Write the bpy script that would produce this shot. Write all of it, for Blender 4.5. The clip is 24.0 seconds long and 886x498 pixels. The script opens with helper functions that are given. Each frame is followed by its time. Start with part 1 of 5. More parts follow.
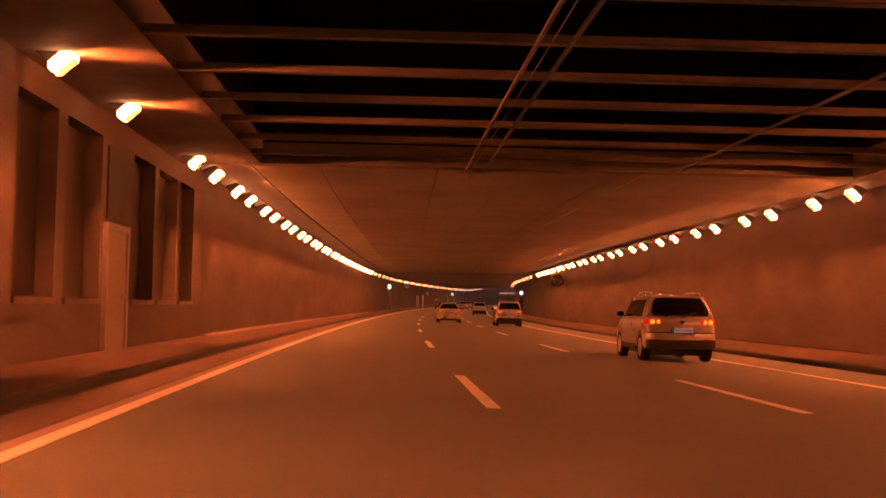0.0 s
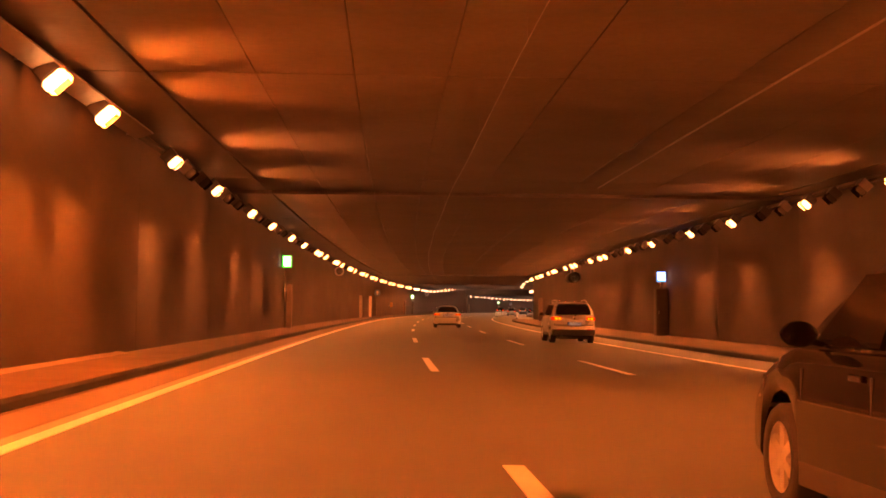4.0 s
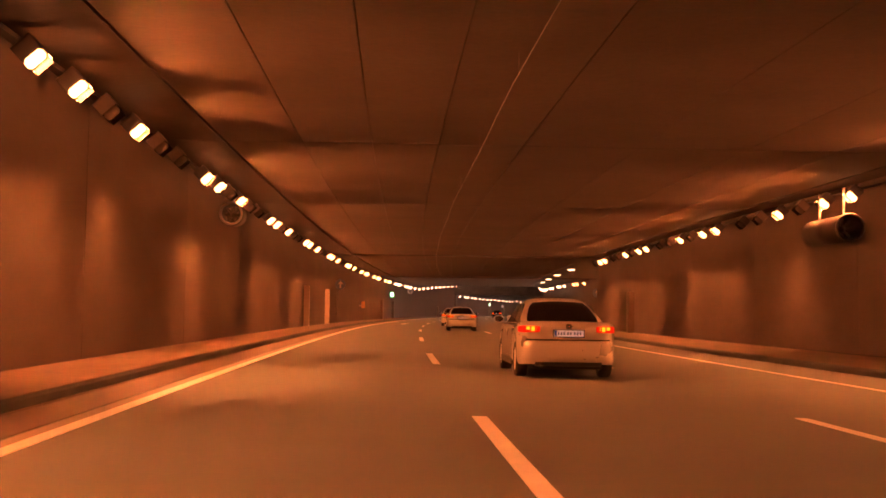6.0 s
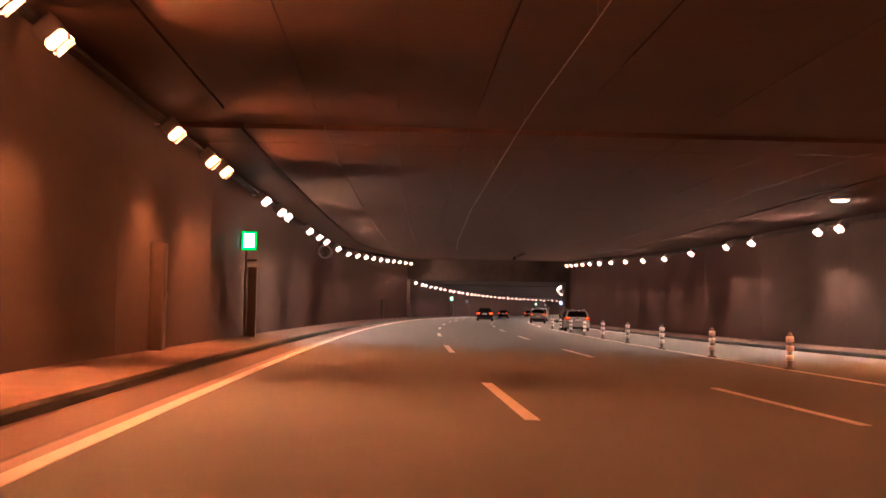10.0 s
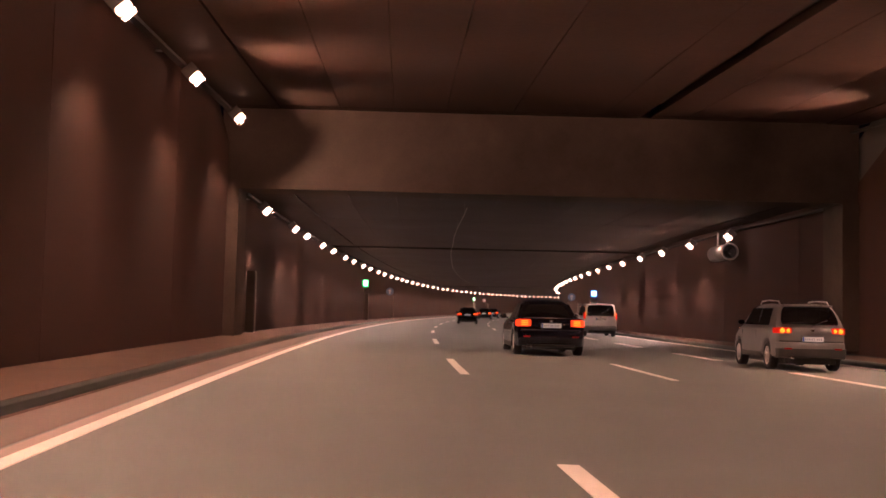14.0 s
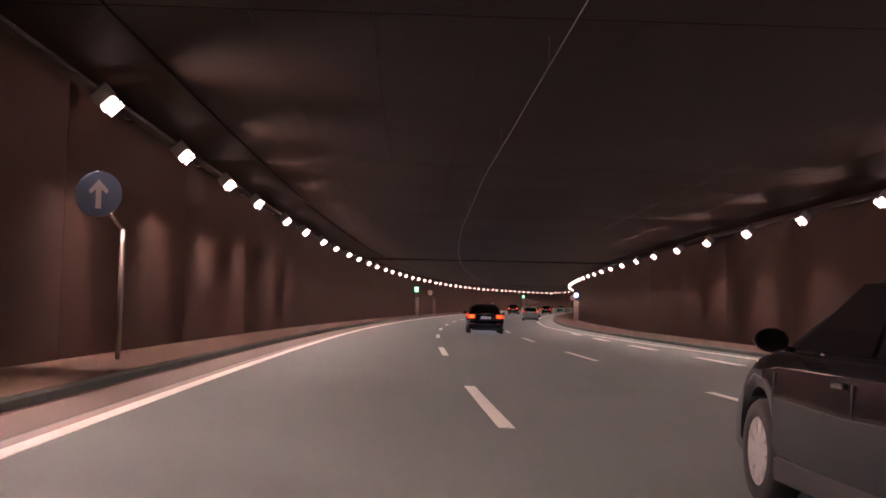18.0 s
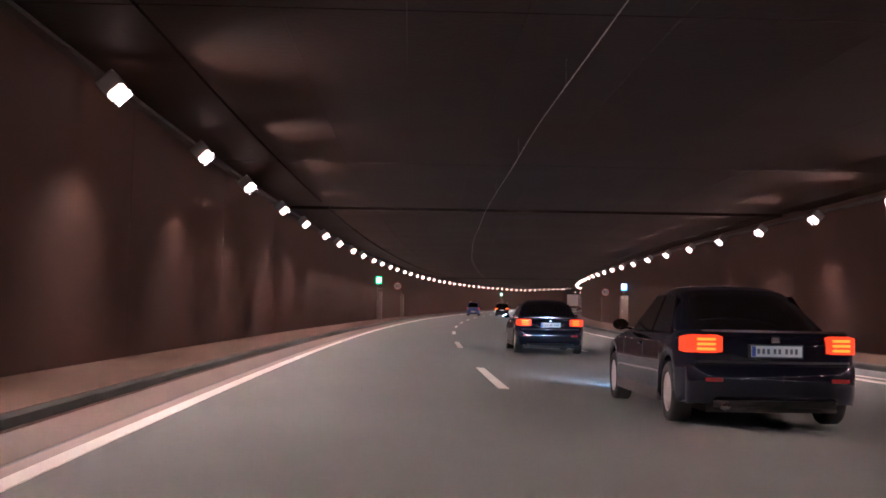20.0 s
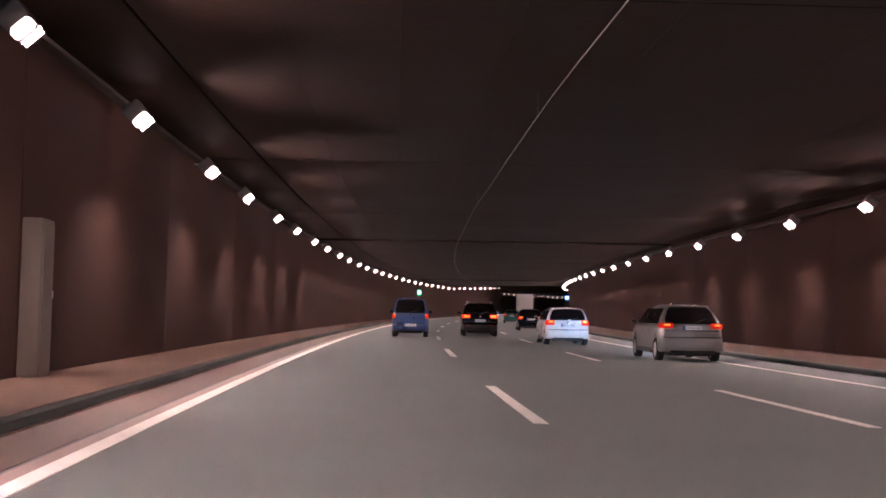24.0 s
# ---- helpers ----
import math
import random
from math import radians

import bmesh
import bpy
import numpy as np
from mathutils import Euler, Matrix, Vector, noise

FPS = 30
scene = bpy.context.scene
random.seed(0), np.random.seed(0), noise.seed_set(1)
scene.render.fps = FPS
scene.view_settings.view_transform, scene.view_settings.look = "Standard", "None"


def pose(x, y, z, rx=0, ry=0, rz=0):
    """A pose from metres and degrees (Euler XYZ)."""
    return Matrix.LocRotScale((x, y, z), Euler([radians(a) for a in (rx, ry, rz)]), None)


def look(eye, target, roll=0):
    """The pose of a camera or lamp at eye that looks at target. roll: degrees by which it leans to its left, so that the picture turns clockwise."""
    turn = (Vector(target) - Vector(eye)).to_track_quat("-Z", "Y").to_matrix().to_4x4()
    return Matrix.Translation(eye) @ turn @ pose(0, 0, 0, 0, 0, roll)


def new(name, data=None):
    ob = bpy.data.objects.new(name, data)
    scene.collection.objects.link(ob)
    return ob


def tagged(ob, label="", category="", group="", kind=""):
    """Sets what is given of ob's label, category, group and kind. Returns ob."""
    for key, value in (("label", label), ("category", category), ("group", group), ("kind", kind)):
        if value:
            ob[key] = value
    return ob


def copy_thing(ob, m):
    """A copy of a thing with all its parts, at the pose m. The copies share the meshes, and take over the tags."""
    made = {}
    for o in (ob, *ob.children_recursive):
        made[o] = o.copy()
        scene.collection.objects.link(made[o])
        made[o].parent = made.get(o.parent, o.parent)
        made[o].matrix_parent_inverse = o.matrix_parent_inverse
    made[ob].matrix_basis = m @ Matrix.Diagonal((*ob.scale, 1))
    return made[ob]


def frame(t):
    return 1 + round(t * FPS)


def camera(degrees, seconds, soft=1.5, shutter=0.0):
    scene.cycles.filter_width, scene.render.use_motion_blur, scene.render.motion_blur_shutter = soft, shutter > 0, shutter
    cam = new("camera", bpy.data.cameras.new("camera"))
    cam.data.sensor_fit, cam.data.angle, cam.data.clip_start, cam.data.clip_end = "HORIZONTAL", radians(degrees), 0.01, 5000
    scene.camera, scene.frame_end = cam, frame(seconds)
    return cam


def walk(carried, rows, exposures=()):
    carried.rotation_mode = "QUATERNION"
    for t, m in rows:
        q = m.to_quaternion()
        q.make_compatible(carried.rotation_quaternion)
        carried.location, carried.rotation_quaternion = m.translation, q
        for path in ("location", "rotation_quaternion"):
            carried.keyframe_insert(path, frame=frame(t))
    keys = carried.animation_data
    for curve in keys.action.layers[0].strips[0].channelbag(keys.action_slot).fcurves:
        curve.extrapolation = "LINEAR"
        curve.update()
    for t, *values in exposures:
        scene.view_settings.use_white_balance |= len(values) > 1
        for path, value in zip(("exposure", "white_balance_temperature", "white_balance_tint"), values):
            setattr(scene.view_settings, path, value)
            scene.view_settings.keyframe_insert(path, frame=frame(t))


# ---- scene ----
# ---- the road's line: bend (1/km) and climb (%) at knots along it, s in metres ----
KNOT_S = [-40 + 60 * i for i in range(18)]
BEND = [0.463, 0.47, 0.415, 0.478, 0.5, 0.679, 0.754, 0.811, 0.794, 0.786, 0.918, 0.785, 0.805, 0.978, 1.006, 1.008, 1.008, 1.008]
CLIMB = [1.056, 0.992, 1.215, 1.555, 1.753, 1.602, 1.69, 1.738, 1.514, 1.604, 1.769, 2.126, 2.349, 2.658, 2.807, 2.855, 2.855, 2.855]
GRID = np.arange(-60.0, 1121.0, 1.0)
_k = np.interp(GRID, KNOT_S, BEND) / 1000
_g = np.interp(GRID, KNOT_S, CLIMB) / 100
TURN = np.concatenate([[0], np.cumsum((_k[1:] + _k[:-1]) / 2)])
TURN -= np.interp(0, GRID, TURN)
_m = (TURN[1:] + TURN[:-1]) / 2
LINE_X = np.concatenate([[0], np.cumsum(np.sin(_m))])
LINE_Y = np.concatenate([[0], np.cumsum(np.cos(_m))])
LINE_Z = np.concatenate([[0], np.cumsum((_g[1:] + _g[:-1]) / 2)])
LINE_X -= np.interp(0, GRID, LINE_X)
LINE_Y -= np.interp(0, GRID, LINE_Y)
LINE_Z -= np.interp(0, GRID, LINE_Z)


def heading(s):
    return float(np.interp(s, GRID, TURN))


def at(s, u, z=0.0):
    """World place: s metres along the road, u to the right of the left edge line, z above the road."""
    th = heading(s)
    return Vector((float(np.interp(s, GRID, LINE_X)) + u * math.cos(th),
                   float(np.interp(s, GRID, LINE_Y)) - u * math.sin(th),
                   float(np.interp(s, GRID, LINE_Z)) + z))


def stand(s, u, z=0.0, turn=0.0, tilt=True):
    """A frame on the road: x to the right, y ahead, z up, following the climb."""
    th = heading(s)
    g = math.atan(float(np.interp(s, GRID, _g))) if tilt else 0.0
    return Matrix.Translation(at(s, u, z)) @ Matrix.Rotation(-th + radians(turn), 4, "Z") @ Matrix.Rotation(g, 4, "X")


# ---- camera: seconds, s, u, yaw, pitch and roll against the road ----
DRIVE = [
    (0.0, -9.66, 2.46, 3.05, 2.71, 1.06),
    (0.5, 3.86, 2.42, 2.95, 2.82, 0.70),
    (1.0, 17.56, 2.44, 3.00, 2.79, 0.94),
    (1.5, 31.45, 2.43, 3.01, 2.74, 1.46),
    (2.0, 45.48, 2.52, 2.89, 2.87, 0.83),
    (2.5, 59.58, 2.58, 2.94, 2.88, 0.73),
    (3.0, 73.68, 2.65, 2.95, 2.93, 0.51),
    (3.5, 87.82, 2.71, 3.02, 2.95, 0.48),
    (4.0, 102.05, 2.75, 3.09, 2.96, 0.55),
    (4.5, 116.37, 2.75, 3.12, 2.96, 0.61),
    (5.0, 130.77, 2.74, 3.11, 2.96, 0.66),
    (5.5, 145.14, 2.71, 3.10, 2.96, 0.67),
    (6.0, 159.66, 2.72, 2.84, 2.95, 0.75),
    (6.5, 174.36, 2.67, 2.69, 2.92, 0.81),
    (7.0, 188.97, 2.63, 2.55, 2.79, 0.62),
    (7.5, 203.25, 2.51, 2.55, 2.78, 0.30),
    (8.0, 217.60, 2.42, 2.55, 2.77, 0.58),
    (8.5, 231.84, 2.29, 2.56, 2.79, 0.99),
    (9.0, 246.12, 2.28, 2.66, 2.90, 0.92),
    (9.5, 260.33, 2.25, 2.75, 2.88, 1.01),
    (10.0, 274.60, 2.21, 2.82, 2.88, 1.16),
    (10.5, 288.83, 2.17, 2.84, 2.83, 1.46),
    (11.0, 302.90, 2.14, 2.87, 2.78, 1.69),
    (11.5, 316.67, 2.14, 2.93, 2.77, 1.65),
    (12.0, 330.39, 2.15, 3.05, 2.79, 1.61),
    (12.5, 343.83, 2.18, 3.10, 2.83, 1.16),
    (13.0, 356.89, 2.26, 3.09, 2.83, 1.25),
    (13.5, 369.88, 2.30, 3.09, 2.82, 1.17),
    (14.0, 382.89, 2.35, 3.10, 2.78, 1.33),
    (14.5, 395.98, 2.44, 3.09, 2.82, 1.20),
    (15.0, 408.87, 2.49, 3.09, 2.76, 1.16),
    (15.5, 421.86, 2.54, 3.03, 2.81, 1.08),
    (16.0, 434.96, 2.55, 2.95, 2.86, 0.99),
    (16.5, 447.85, 2.53, 2.86, 2.93, 1.23),
    (17.0, 460.68, 2.54, 2.78, 2.92, 1.32),
    (17.5, 473.48, 2.63, 2.66, 2.89, 1.42),
    (18.0, 486.11, 2.61, 2.58, 2.88, 1.37),
    (18.5, 498.50, 2.51, 2.53, 2.88, 1.12),
    (19.0, 510.83, 2.39, 2.48, 2.89, 0.88),
    (19.5, 523.30, 2.29, 2.43, 2.89, 0.83),
    (20.0, 535.83, 2.22, 2.41, 2.89, 0.99),
    (20.5, 548.49, 2.16, 2.30, 2.89, 1.06),
    (21.0, 561.12, 2.08, 2.29, 2.88, 1.28),
    (21.5, 573.63, 2.00, 2.31, 2.91, 1.10),
    (22.0, 586.07, 1.89, 2.45, 2.86, 1.23),
    (22.5, 598.44, 1.89, 2.62, 2.91, 1.33),
    (23.0, 610.77, 1.95, 2.78, 3.06, 1.10),
    (23.5, 623.23, 2.02, 2.96, 3.03, 0.92),
    (24.0, 635.79, 2.08, 3.14, 3.03, 0.90),
]
EYE = 1.08


def drive(s, u, yaw, pitch, roll):
    th = heading(s) + radians(yaw)
    pt = radians(pitch) + math.atan(float(np.interp(s, GRID, _g)))
    ahead = Vector((math.sin(th) * math.cos(pt), math.cos(th) * math.cos(pt), math.sin(pt)))
    right = Vector((math.cos(th), -math.sin(th), 0))
    up = right.cross(ahead)
    r = radians(roll)
    right, up = right * math.cos(r) + up * math.sin(r), up * math.cos(r) - right * math.sin(r)
    m = Matrix((right, up, -ahead)).transposed().to_4x4()
    m.translation = at(s, u, EYE)
    return m


cam = camera(39.69, 24.0, soft=1.7)
walk(cam, [(t, drive(*row)) for t, *row in DRIVE],
     exposures=[(0.0, -0.48, 5100, 9), (0.8, 0.1, 6800, 9), (2.5, 0.1, 6900, 10), (5.0, 0.46, 6750, 11), (7.0, 0.06, 5100, 6), (9.0, 0.18, 4450, 2), (12.0, -0.06, 5500, 10), (14.0, -0.06, 5150, 9.5), (17.0, -0.36, 4600, 3), (24.0, -0.24, 4250, 0)])

# ---- light: night outside, the tunnel's own lamps inside ----
world = bpy.data.worlds.new("night")
scene.world = world
world.use_nodes = True
world.node_tree.nodes["Background"].inputs[0].default_value = (0.004, 0.004, 0.006, 1)
world.node_tree.nodes["Background"].inputs[1].default_value = 0.2
LAMP_POWER = 31000.0
LAMP_COLOURS = {"first": (1.0, 0.155, 0.020, 1), "second": (1.0, 0.205, 0.043, 1), "middle": (1.28, 0.56, 0.29, 1), "third": (1.32, 0.655, 0.395, 1)}

# ---- materials ----
def mat(name, colour, rough=0.6, metal=0.0, colour2=None, scale=3.0, stretch=(1, 1, 1), bump=0.0, bump_scale=60.0, spread=0.5, coat=0.0, fine=0.0, jitter=0.0, sheen=0.5):
    """colour and colour2 mixed by a broad noise, a fine grain, and a fine relief."""
    m = bpy.data.materials.new(name)
    m.use_nodes = True
    n, l = m.node_tree.nodes, m.node_tree.links
    b = n["Principled BSDF"]
    b.inputs["Roughness"].default_value = rough
    b.inputs["Metallic"].default_value = metal
    b.inputs["Specular IOR Level"].default_value = sheen
    b.inputs["Coat Weight"].default_value = coat
    b.inputs["Coat Roughness"].default_value = 0.04
    b.inputs["Base Color"].default_value = (*colour, 1)
    if colour2 is None and not bump:
        return m
    co = n.new("ShaderNodeNewGeometry")
    mp = n.new("ShaderNodeMapping")
    mp.inputs["Scale"].default_value = stretch
    l.new(co.outputs["Position"], mp.inputs["Vector"])
    if colour2 is not None:
        t = n.new("ShaderNodeTexNoise")
        t.inputs["Scale"].default_value, t.inputs["Detail"].default_value, t.inputs["Roughness"].default_value = scale, 6, 0.62
        l.new(mp.outputs[0], t.inputs["Vector"])
        ramp = n.new("ShaderNodeMapRange")
        ramp.inputs[1].default_value, ramp.inputs[2].default_value = 0.5 - spread / 2, 0.5 + spread / 2
        l.new(t.outputs["Fac"], ramp.inputs[0])
        mix = n.new("ShaderNodeMix")
        mix.data_type = "RGBA"
        mix.inputs[6].default_value, mix.inputs[7].default_value = (*colour, 1), (*colour2, 1)
        l.new(ramp.outputs[0], mix.inputs[0])
        last = mix.outputs[2]
        if fine:
            t2 = n.new("ShaderNodeTexNoise")
            t2.inputs["Scale"].default_value, t2.inputs["Detail"].default_value = bump_scale, 3
            l.new(co.outputs["Position"], t2.inputs["Vector"])
            hv = n.new("ShaderNodeHueSaturation")
            mr = n.new("ShaderNodeMapRange")
            mr.inputs[3].default_value, mr.inputs[4].default_value = 1 - fine, 1 + fine
            l.new(t2.outputs["Fac"], mr.inputs[0])
            l.new(mr.outputs[0], hv.inputs["Value"])
            l.new(last, hv.inputs["Color"])
            last = hv.outputs[0]
        if jitter:
            oi = n.new("ShaderNodeObjectInfo")
            hv = n.new("ShaderNodeHueSaturation")
            mr = n.new("ShaderNodeMapRange")
            mr.inputs[3].default_value, mr.inputs[4].default_value = 1 - jitter, 1 + jitter
            l.new(oi.outputs["Random"], mr.inputs[0])
            l.new(mr.outputs[0], hv.inputs["Value"])
            l.new(last, hv.inputs["Color"])
            last = hv.outputs[0]
        l.new(last, b.inputs["Base Color"])
        rr = n.new("ShaderNodeMapRange")
        rr.inputs[3].default_value, rr.inputs[4].default_value = max(rough - 0.12, 0.02), min(rough + 0.12, 1)
        l.new(t.outputs["Fac"], rr.inputs[0])
        l.new(rr.outputs[0], b.inputs["Roughness"])
    if bump:
        t3 = n.new("ShaderNodeTexNoise")
        t3.inputs["Scale"].default_value, t3.inputs["Detail"].default_value = bump_scale, 4
        l.new(co.outputs["Position"], t3.inputs["Vector"])
        bp = n.new("ShaderNodeBump")
        bp.inputs["Strength"].default_value, bp.inputs["Distance"].default_value = bump, 0.02
        l.new(t3.outputs["Fac"], bp.inputs["Height"])
        l.new(bp.outputs[0], b.inputs["Normal"])
    return m


def shade_painted(name, stages, rough, scale, stretch, bump, bump_scale, fine, jitter=0.0):
    """Concrete with each stretch's light and shade painted in; stages: way north in metres, the darker and the paler
    colour there.
    """
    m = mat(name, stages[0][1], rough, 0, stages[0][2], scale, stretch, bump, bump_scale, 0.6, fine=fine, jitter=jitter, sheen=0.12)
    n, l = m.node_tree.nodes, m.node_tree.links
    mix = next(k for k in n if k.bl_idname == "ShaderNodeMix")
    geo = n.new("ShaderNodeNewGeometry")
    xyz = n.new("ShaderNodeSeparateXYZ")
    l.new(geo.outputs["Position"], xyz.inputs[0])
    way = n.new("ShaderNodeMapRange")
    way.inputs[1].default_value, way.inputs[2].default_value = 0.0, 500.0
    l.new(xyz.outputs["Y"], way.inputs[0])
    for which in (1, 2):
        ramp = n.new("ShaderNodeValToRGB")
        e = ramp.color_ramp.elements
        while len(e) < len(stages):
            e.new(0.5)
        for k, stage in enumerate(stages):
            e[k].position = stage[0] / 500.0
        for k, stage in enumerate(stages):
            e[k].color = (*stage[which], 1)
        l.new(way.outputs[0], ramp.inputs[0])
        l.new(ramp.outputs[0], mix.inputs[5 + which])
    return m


def glow(name, colour, power, base=(0.5, 0.5, 0.5)):
    m = mat(name, base, 0.25)
    b = m.node_tree.nodes["Principled BSDF"]
    b.inputs["Emission Color"].default_value = colour
    b.inputs["Emission Strength"].default_value = power
    return m


M_ASPHALT = mat("asphalt", (0.123, 0.141, 0.141), 0.58, 0, (0.184, 0.209, 0.206), 0.35, (1, 1, 1), 0.5, 90, 0.5, fine=0.25, sheen=0.3)
M_GUTTER = mat("gutter_concrete", (0.110, 0.086, 0.072), 0.75, 0, (0.165, 0.132, 0.112), 0.6, (1, 1, 1), 0.4, 60, 0.6, fine=0.2)
M_PAINT = mat("road_paint", (0.72, 0.71, 0.67), 0.55, 0, (0.86, 0.85, 0.81), 1.2, (1, 1, 1), 0.3, 70, 0.5, fine=0.12)
M_OLD_PAINT = mat("old_road_paint", (0.26, 0.215, 0.185), 0.6, 0, (0.34, 0.285, 0.25), 1.0, (1, 1, 1), 0.3, 60, 0.5, fine=0.2)
M_KERB = mat("kerb_stone", (0.030, 0.039, 0.037), 0.8, 0, (0.050, 0.062, 0.058), 0.8, (1, 1, 1), 0.4, 40, 0.5, fine=0.2)
# each stretch's dimmer light is put into the wall colour
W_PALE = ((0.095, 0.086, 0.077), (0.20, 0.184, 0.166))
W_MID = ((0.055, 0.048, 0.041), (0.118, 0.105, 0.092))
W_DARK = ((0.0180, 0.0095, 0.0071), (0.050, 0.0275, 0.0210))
M_WALL = shade_painted("wall_concrete", [(100, *W_PALE), (150, *W_MID), (295, *W_MID), (335, *W_DARK)], 0.73, 0.5, (0.35, 0.35, 1.1), 0.08, 9, 0.04, 0.05)
# ceiling tones step with the stretch, lamplight and shade painted in
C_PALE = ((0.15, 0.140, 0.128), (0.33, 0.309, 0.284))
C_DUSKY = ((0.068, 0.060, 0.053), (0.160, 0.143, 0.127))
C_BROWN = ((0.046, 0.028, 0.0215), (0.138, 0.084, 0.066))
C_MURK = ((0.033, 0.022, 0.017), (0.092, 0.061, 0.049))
C_DIM = ((0.0070, 0.0041, 0.0032), (0.030, 0.0177, 0.0138))
M_CEIL = shade_painted("ceiling_concrete", [(95, *C_PALE), (150, *C_DUSKY), (250, *C_DUSKY), (300, *C_MURK), (360, *C_MURK), (395, *C_BROWN), (405, *C_BROWN), (415, *C_DIM)], 0.62, 0.22, (1, 1, 1), 0.35, 7, 0.12)
# the walkway's colour carries the light level of each stretch, painted in
M_WALK = shade_painted("walkway_concrete", [(100, (0.085, 0.063, 0.049), (0.14, 0.106, 0.082)), (150, (0.115, 0.088, 0.068), (0.185, 0.143, 0.112)), (290, (0.115, 0.088, 0.068), (0.185, 0.143, 0.112)), (340, (0.062, 0.041, 0.030), (0.105, 0.072, 0.053))], 0.85, 0.7, (1, 1, 1), 0.4, 35, 0.2)
M_JOINT = mat("joint_dark", (0.05, 0.048, 0.045), 0.9)
M_SOOT = mat("sooty_concrete", (0.07, 0.066, 0.06), 0.85, 0, (0.13, 0.12, 0.11), 0.5, (1, 1, 1), 0.3, 20, 0.5, sheen=0.12)
M_BEAM = mat("beam_concrete", (0.145, 0.135, 0.12), 0.75, 0, (0.26, 0.243, 0.22), 0.8, (1, 1, 1), 0.3, 20, 0.5, fine=0.12, sheen=0.12)
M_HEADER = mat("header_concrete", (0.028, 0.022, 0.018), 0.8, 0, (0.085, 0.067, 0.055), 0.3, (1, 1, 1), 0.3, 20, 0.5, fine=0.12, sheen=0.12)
M_LOUVRE = mat("dark_louvre_metal", (0.035, 0.033, 0.03), 0.5, 0.3, (0.06, 0.055, 0.05), 2.0, (1, 1, 0.2), 0.1, 30)
M_DOOR = mat("door_metal", (0.34, 0.30, 0.25), 0.45, 0.1, (0.42, 0.38, 0.32), 1.5, (1, 1, 0.3), 0.1, 30)
M_STEEL = mat("galvanised_steel", (0.36, 0.36, 0.36), 0.42, 0.75, (0.50, 0.50, 0.50), 4.0, (1, 1, 1), 0.1, 50)
# a lit and a shaded copy of the tray metal, light put into colour
M_TRAY = mat("cable_tray_metal", (0.20, 0.19, 0.175), 0.6, 0.2, (0.30, 0.285, 0.26), 2.0, (1, 1, 1), 0.1, 40)
M_TRAY_SHADED = mat("shaded_tray_metal", (0.020, 0.018, 0.016), 0.7, 0.1, (0.035, 0.031, 0.028), 2.0, (1, 1, 1), 0.1, 40)
M_HOUSING = mat("lamp_housing", (0.10, 0.095, 0.09), 0.5, 0.3, (0.15, 0.143, 0.135), 5.0, (1, 1, 1), 0.1, 40)
M_LENSES = {k: glow("lit_lamp_glass_" + k, v, LAMP_POWER) for k, v in LAMP_COLOURS.items()}
M_REFRACTORS = {k: glow("lit_end_lens_" + k, v if k in ("middle", "third") else (1.0, 0.30, 0.085, 1), {"first": 24.0, "second": 13.0}.get(k, 9.0)) for k, v in LAMP_COLOURS.items()}
# stronger lenses facing ahead, added out of sight to brighten car rears
M_FILL = {k: glow("fill_forward_lens_" + k, v, 50.0 if k in ("middle", "third") else 60.0) for k, v in LAMP_COLOURS.items()}
M_LENS_OFF = mat("unlit_lamp_glass", (0.10, 0.096, 0.09), 0.25, 0, None, coat=0.5)
M_DOWN = glow("downlight_glass", (1.0, 0.62, 0.32, 1), 8)
M_POLE = mat("grey_post", (0.085, 0.073, 0.060), 0.42, 0.2, (0.135, 0.117, 0.097), 3.0, (1, 1, 0.3), 0.1, 40)
M_CABLE = mat("pale_cable", (0.26, 0.24, 0.215), 0.5)
M_FAN = mat("fan_metal", (0.12, 0.115, 0.11), 0.5, 0.6, (0.18, 0.17, 0.165), 3.0, (1, 1, 1), 0.1, 40)
M_FAN_DARK = mat("dark_fan_metal", (0.030, 0.028, 0.026), 0.6, 0.3, (0.05, 0.046, 0.042), 3.0, (1, 1, 1), 0.1, 40)
M_FAN_LIP = mat("fan_lip_metal", (0.62, 0.60, 0.58), 0.3, 0.85)


# ---- builders ----
def part(name, bm, material, parent=None, label="", smooth=False):
    """One mesh object of a bmesh, under a thing or a part."""
    me = bpy.data.meshes.new(name)
    bm.to_mesh(me)
    bm.free()
    me.materials.append(material)
    if smooth:
        for p in me.polygons:
            p.use_smooth = True
    ob = new(name, me)
    if parent is not None:
        ob.parent = parent
    if label:
        tagged(ob, label)
    return ob


def share(name, mesh, parent, m):
    """A piece on a mesh that already exists."""
    ob = new(name, mesh)
    ob.parent = parent
    ob.matrix_basis = m
    return ob


def base(name, m, label, category, group="", kind=""):
    ob = new(name)
    ob.empty_display_size = 0.2
    ob.matrix_basis = m
    return tagged(ob, label, category, group, kind)


def box(bm, x0, y0, z0, x1, y1, z1, bevel=0.0, m=None):
    r = bmesh.ops.create_cube(bm, size=1)
    vs = r["verts"]
    for v in vs:
        v.co = Vector((x0 + (v.co.x + 0.5) * (x1 - x0), y0 + (v.co.y + 0.5) * (y1 - y0), z0 + (v.co.z + 0.5) * (z1 - z0)))
    if m is not None:
        for v in vs:
            v.co = m @ v.co
    if bevel:
        bmesh.ops.bevel(bm, geom=list({e for v in vs for e in v.link_edges}), offset=bevel, segments=2, profile=0.6, affect="EDGES")


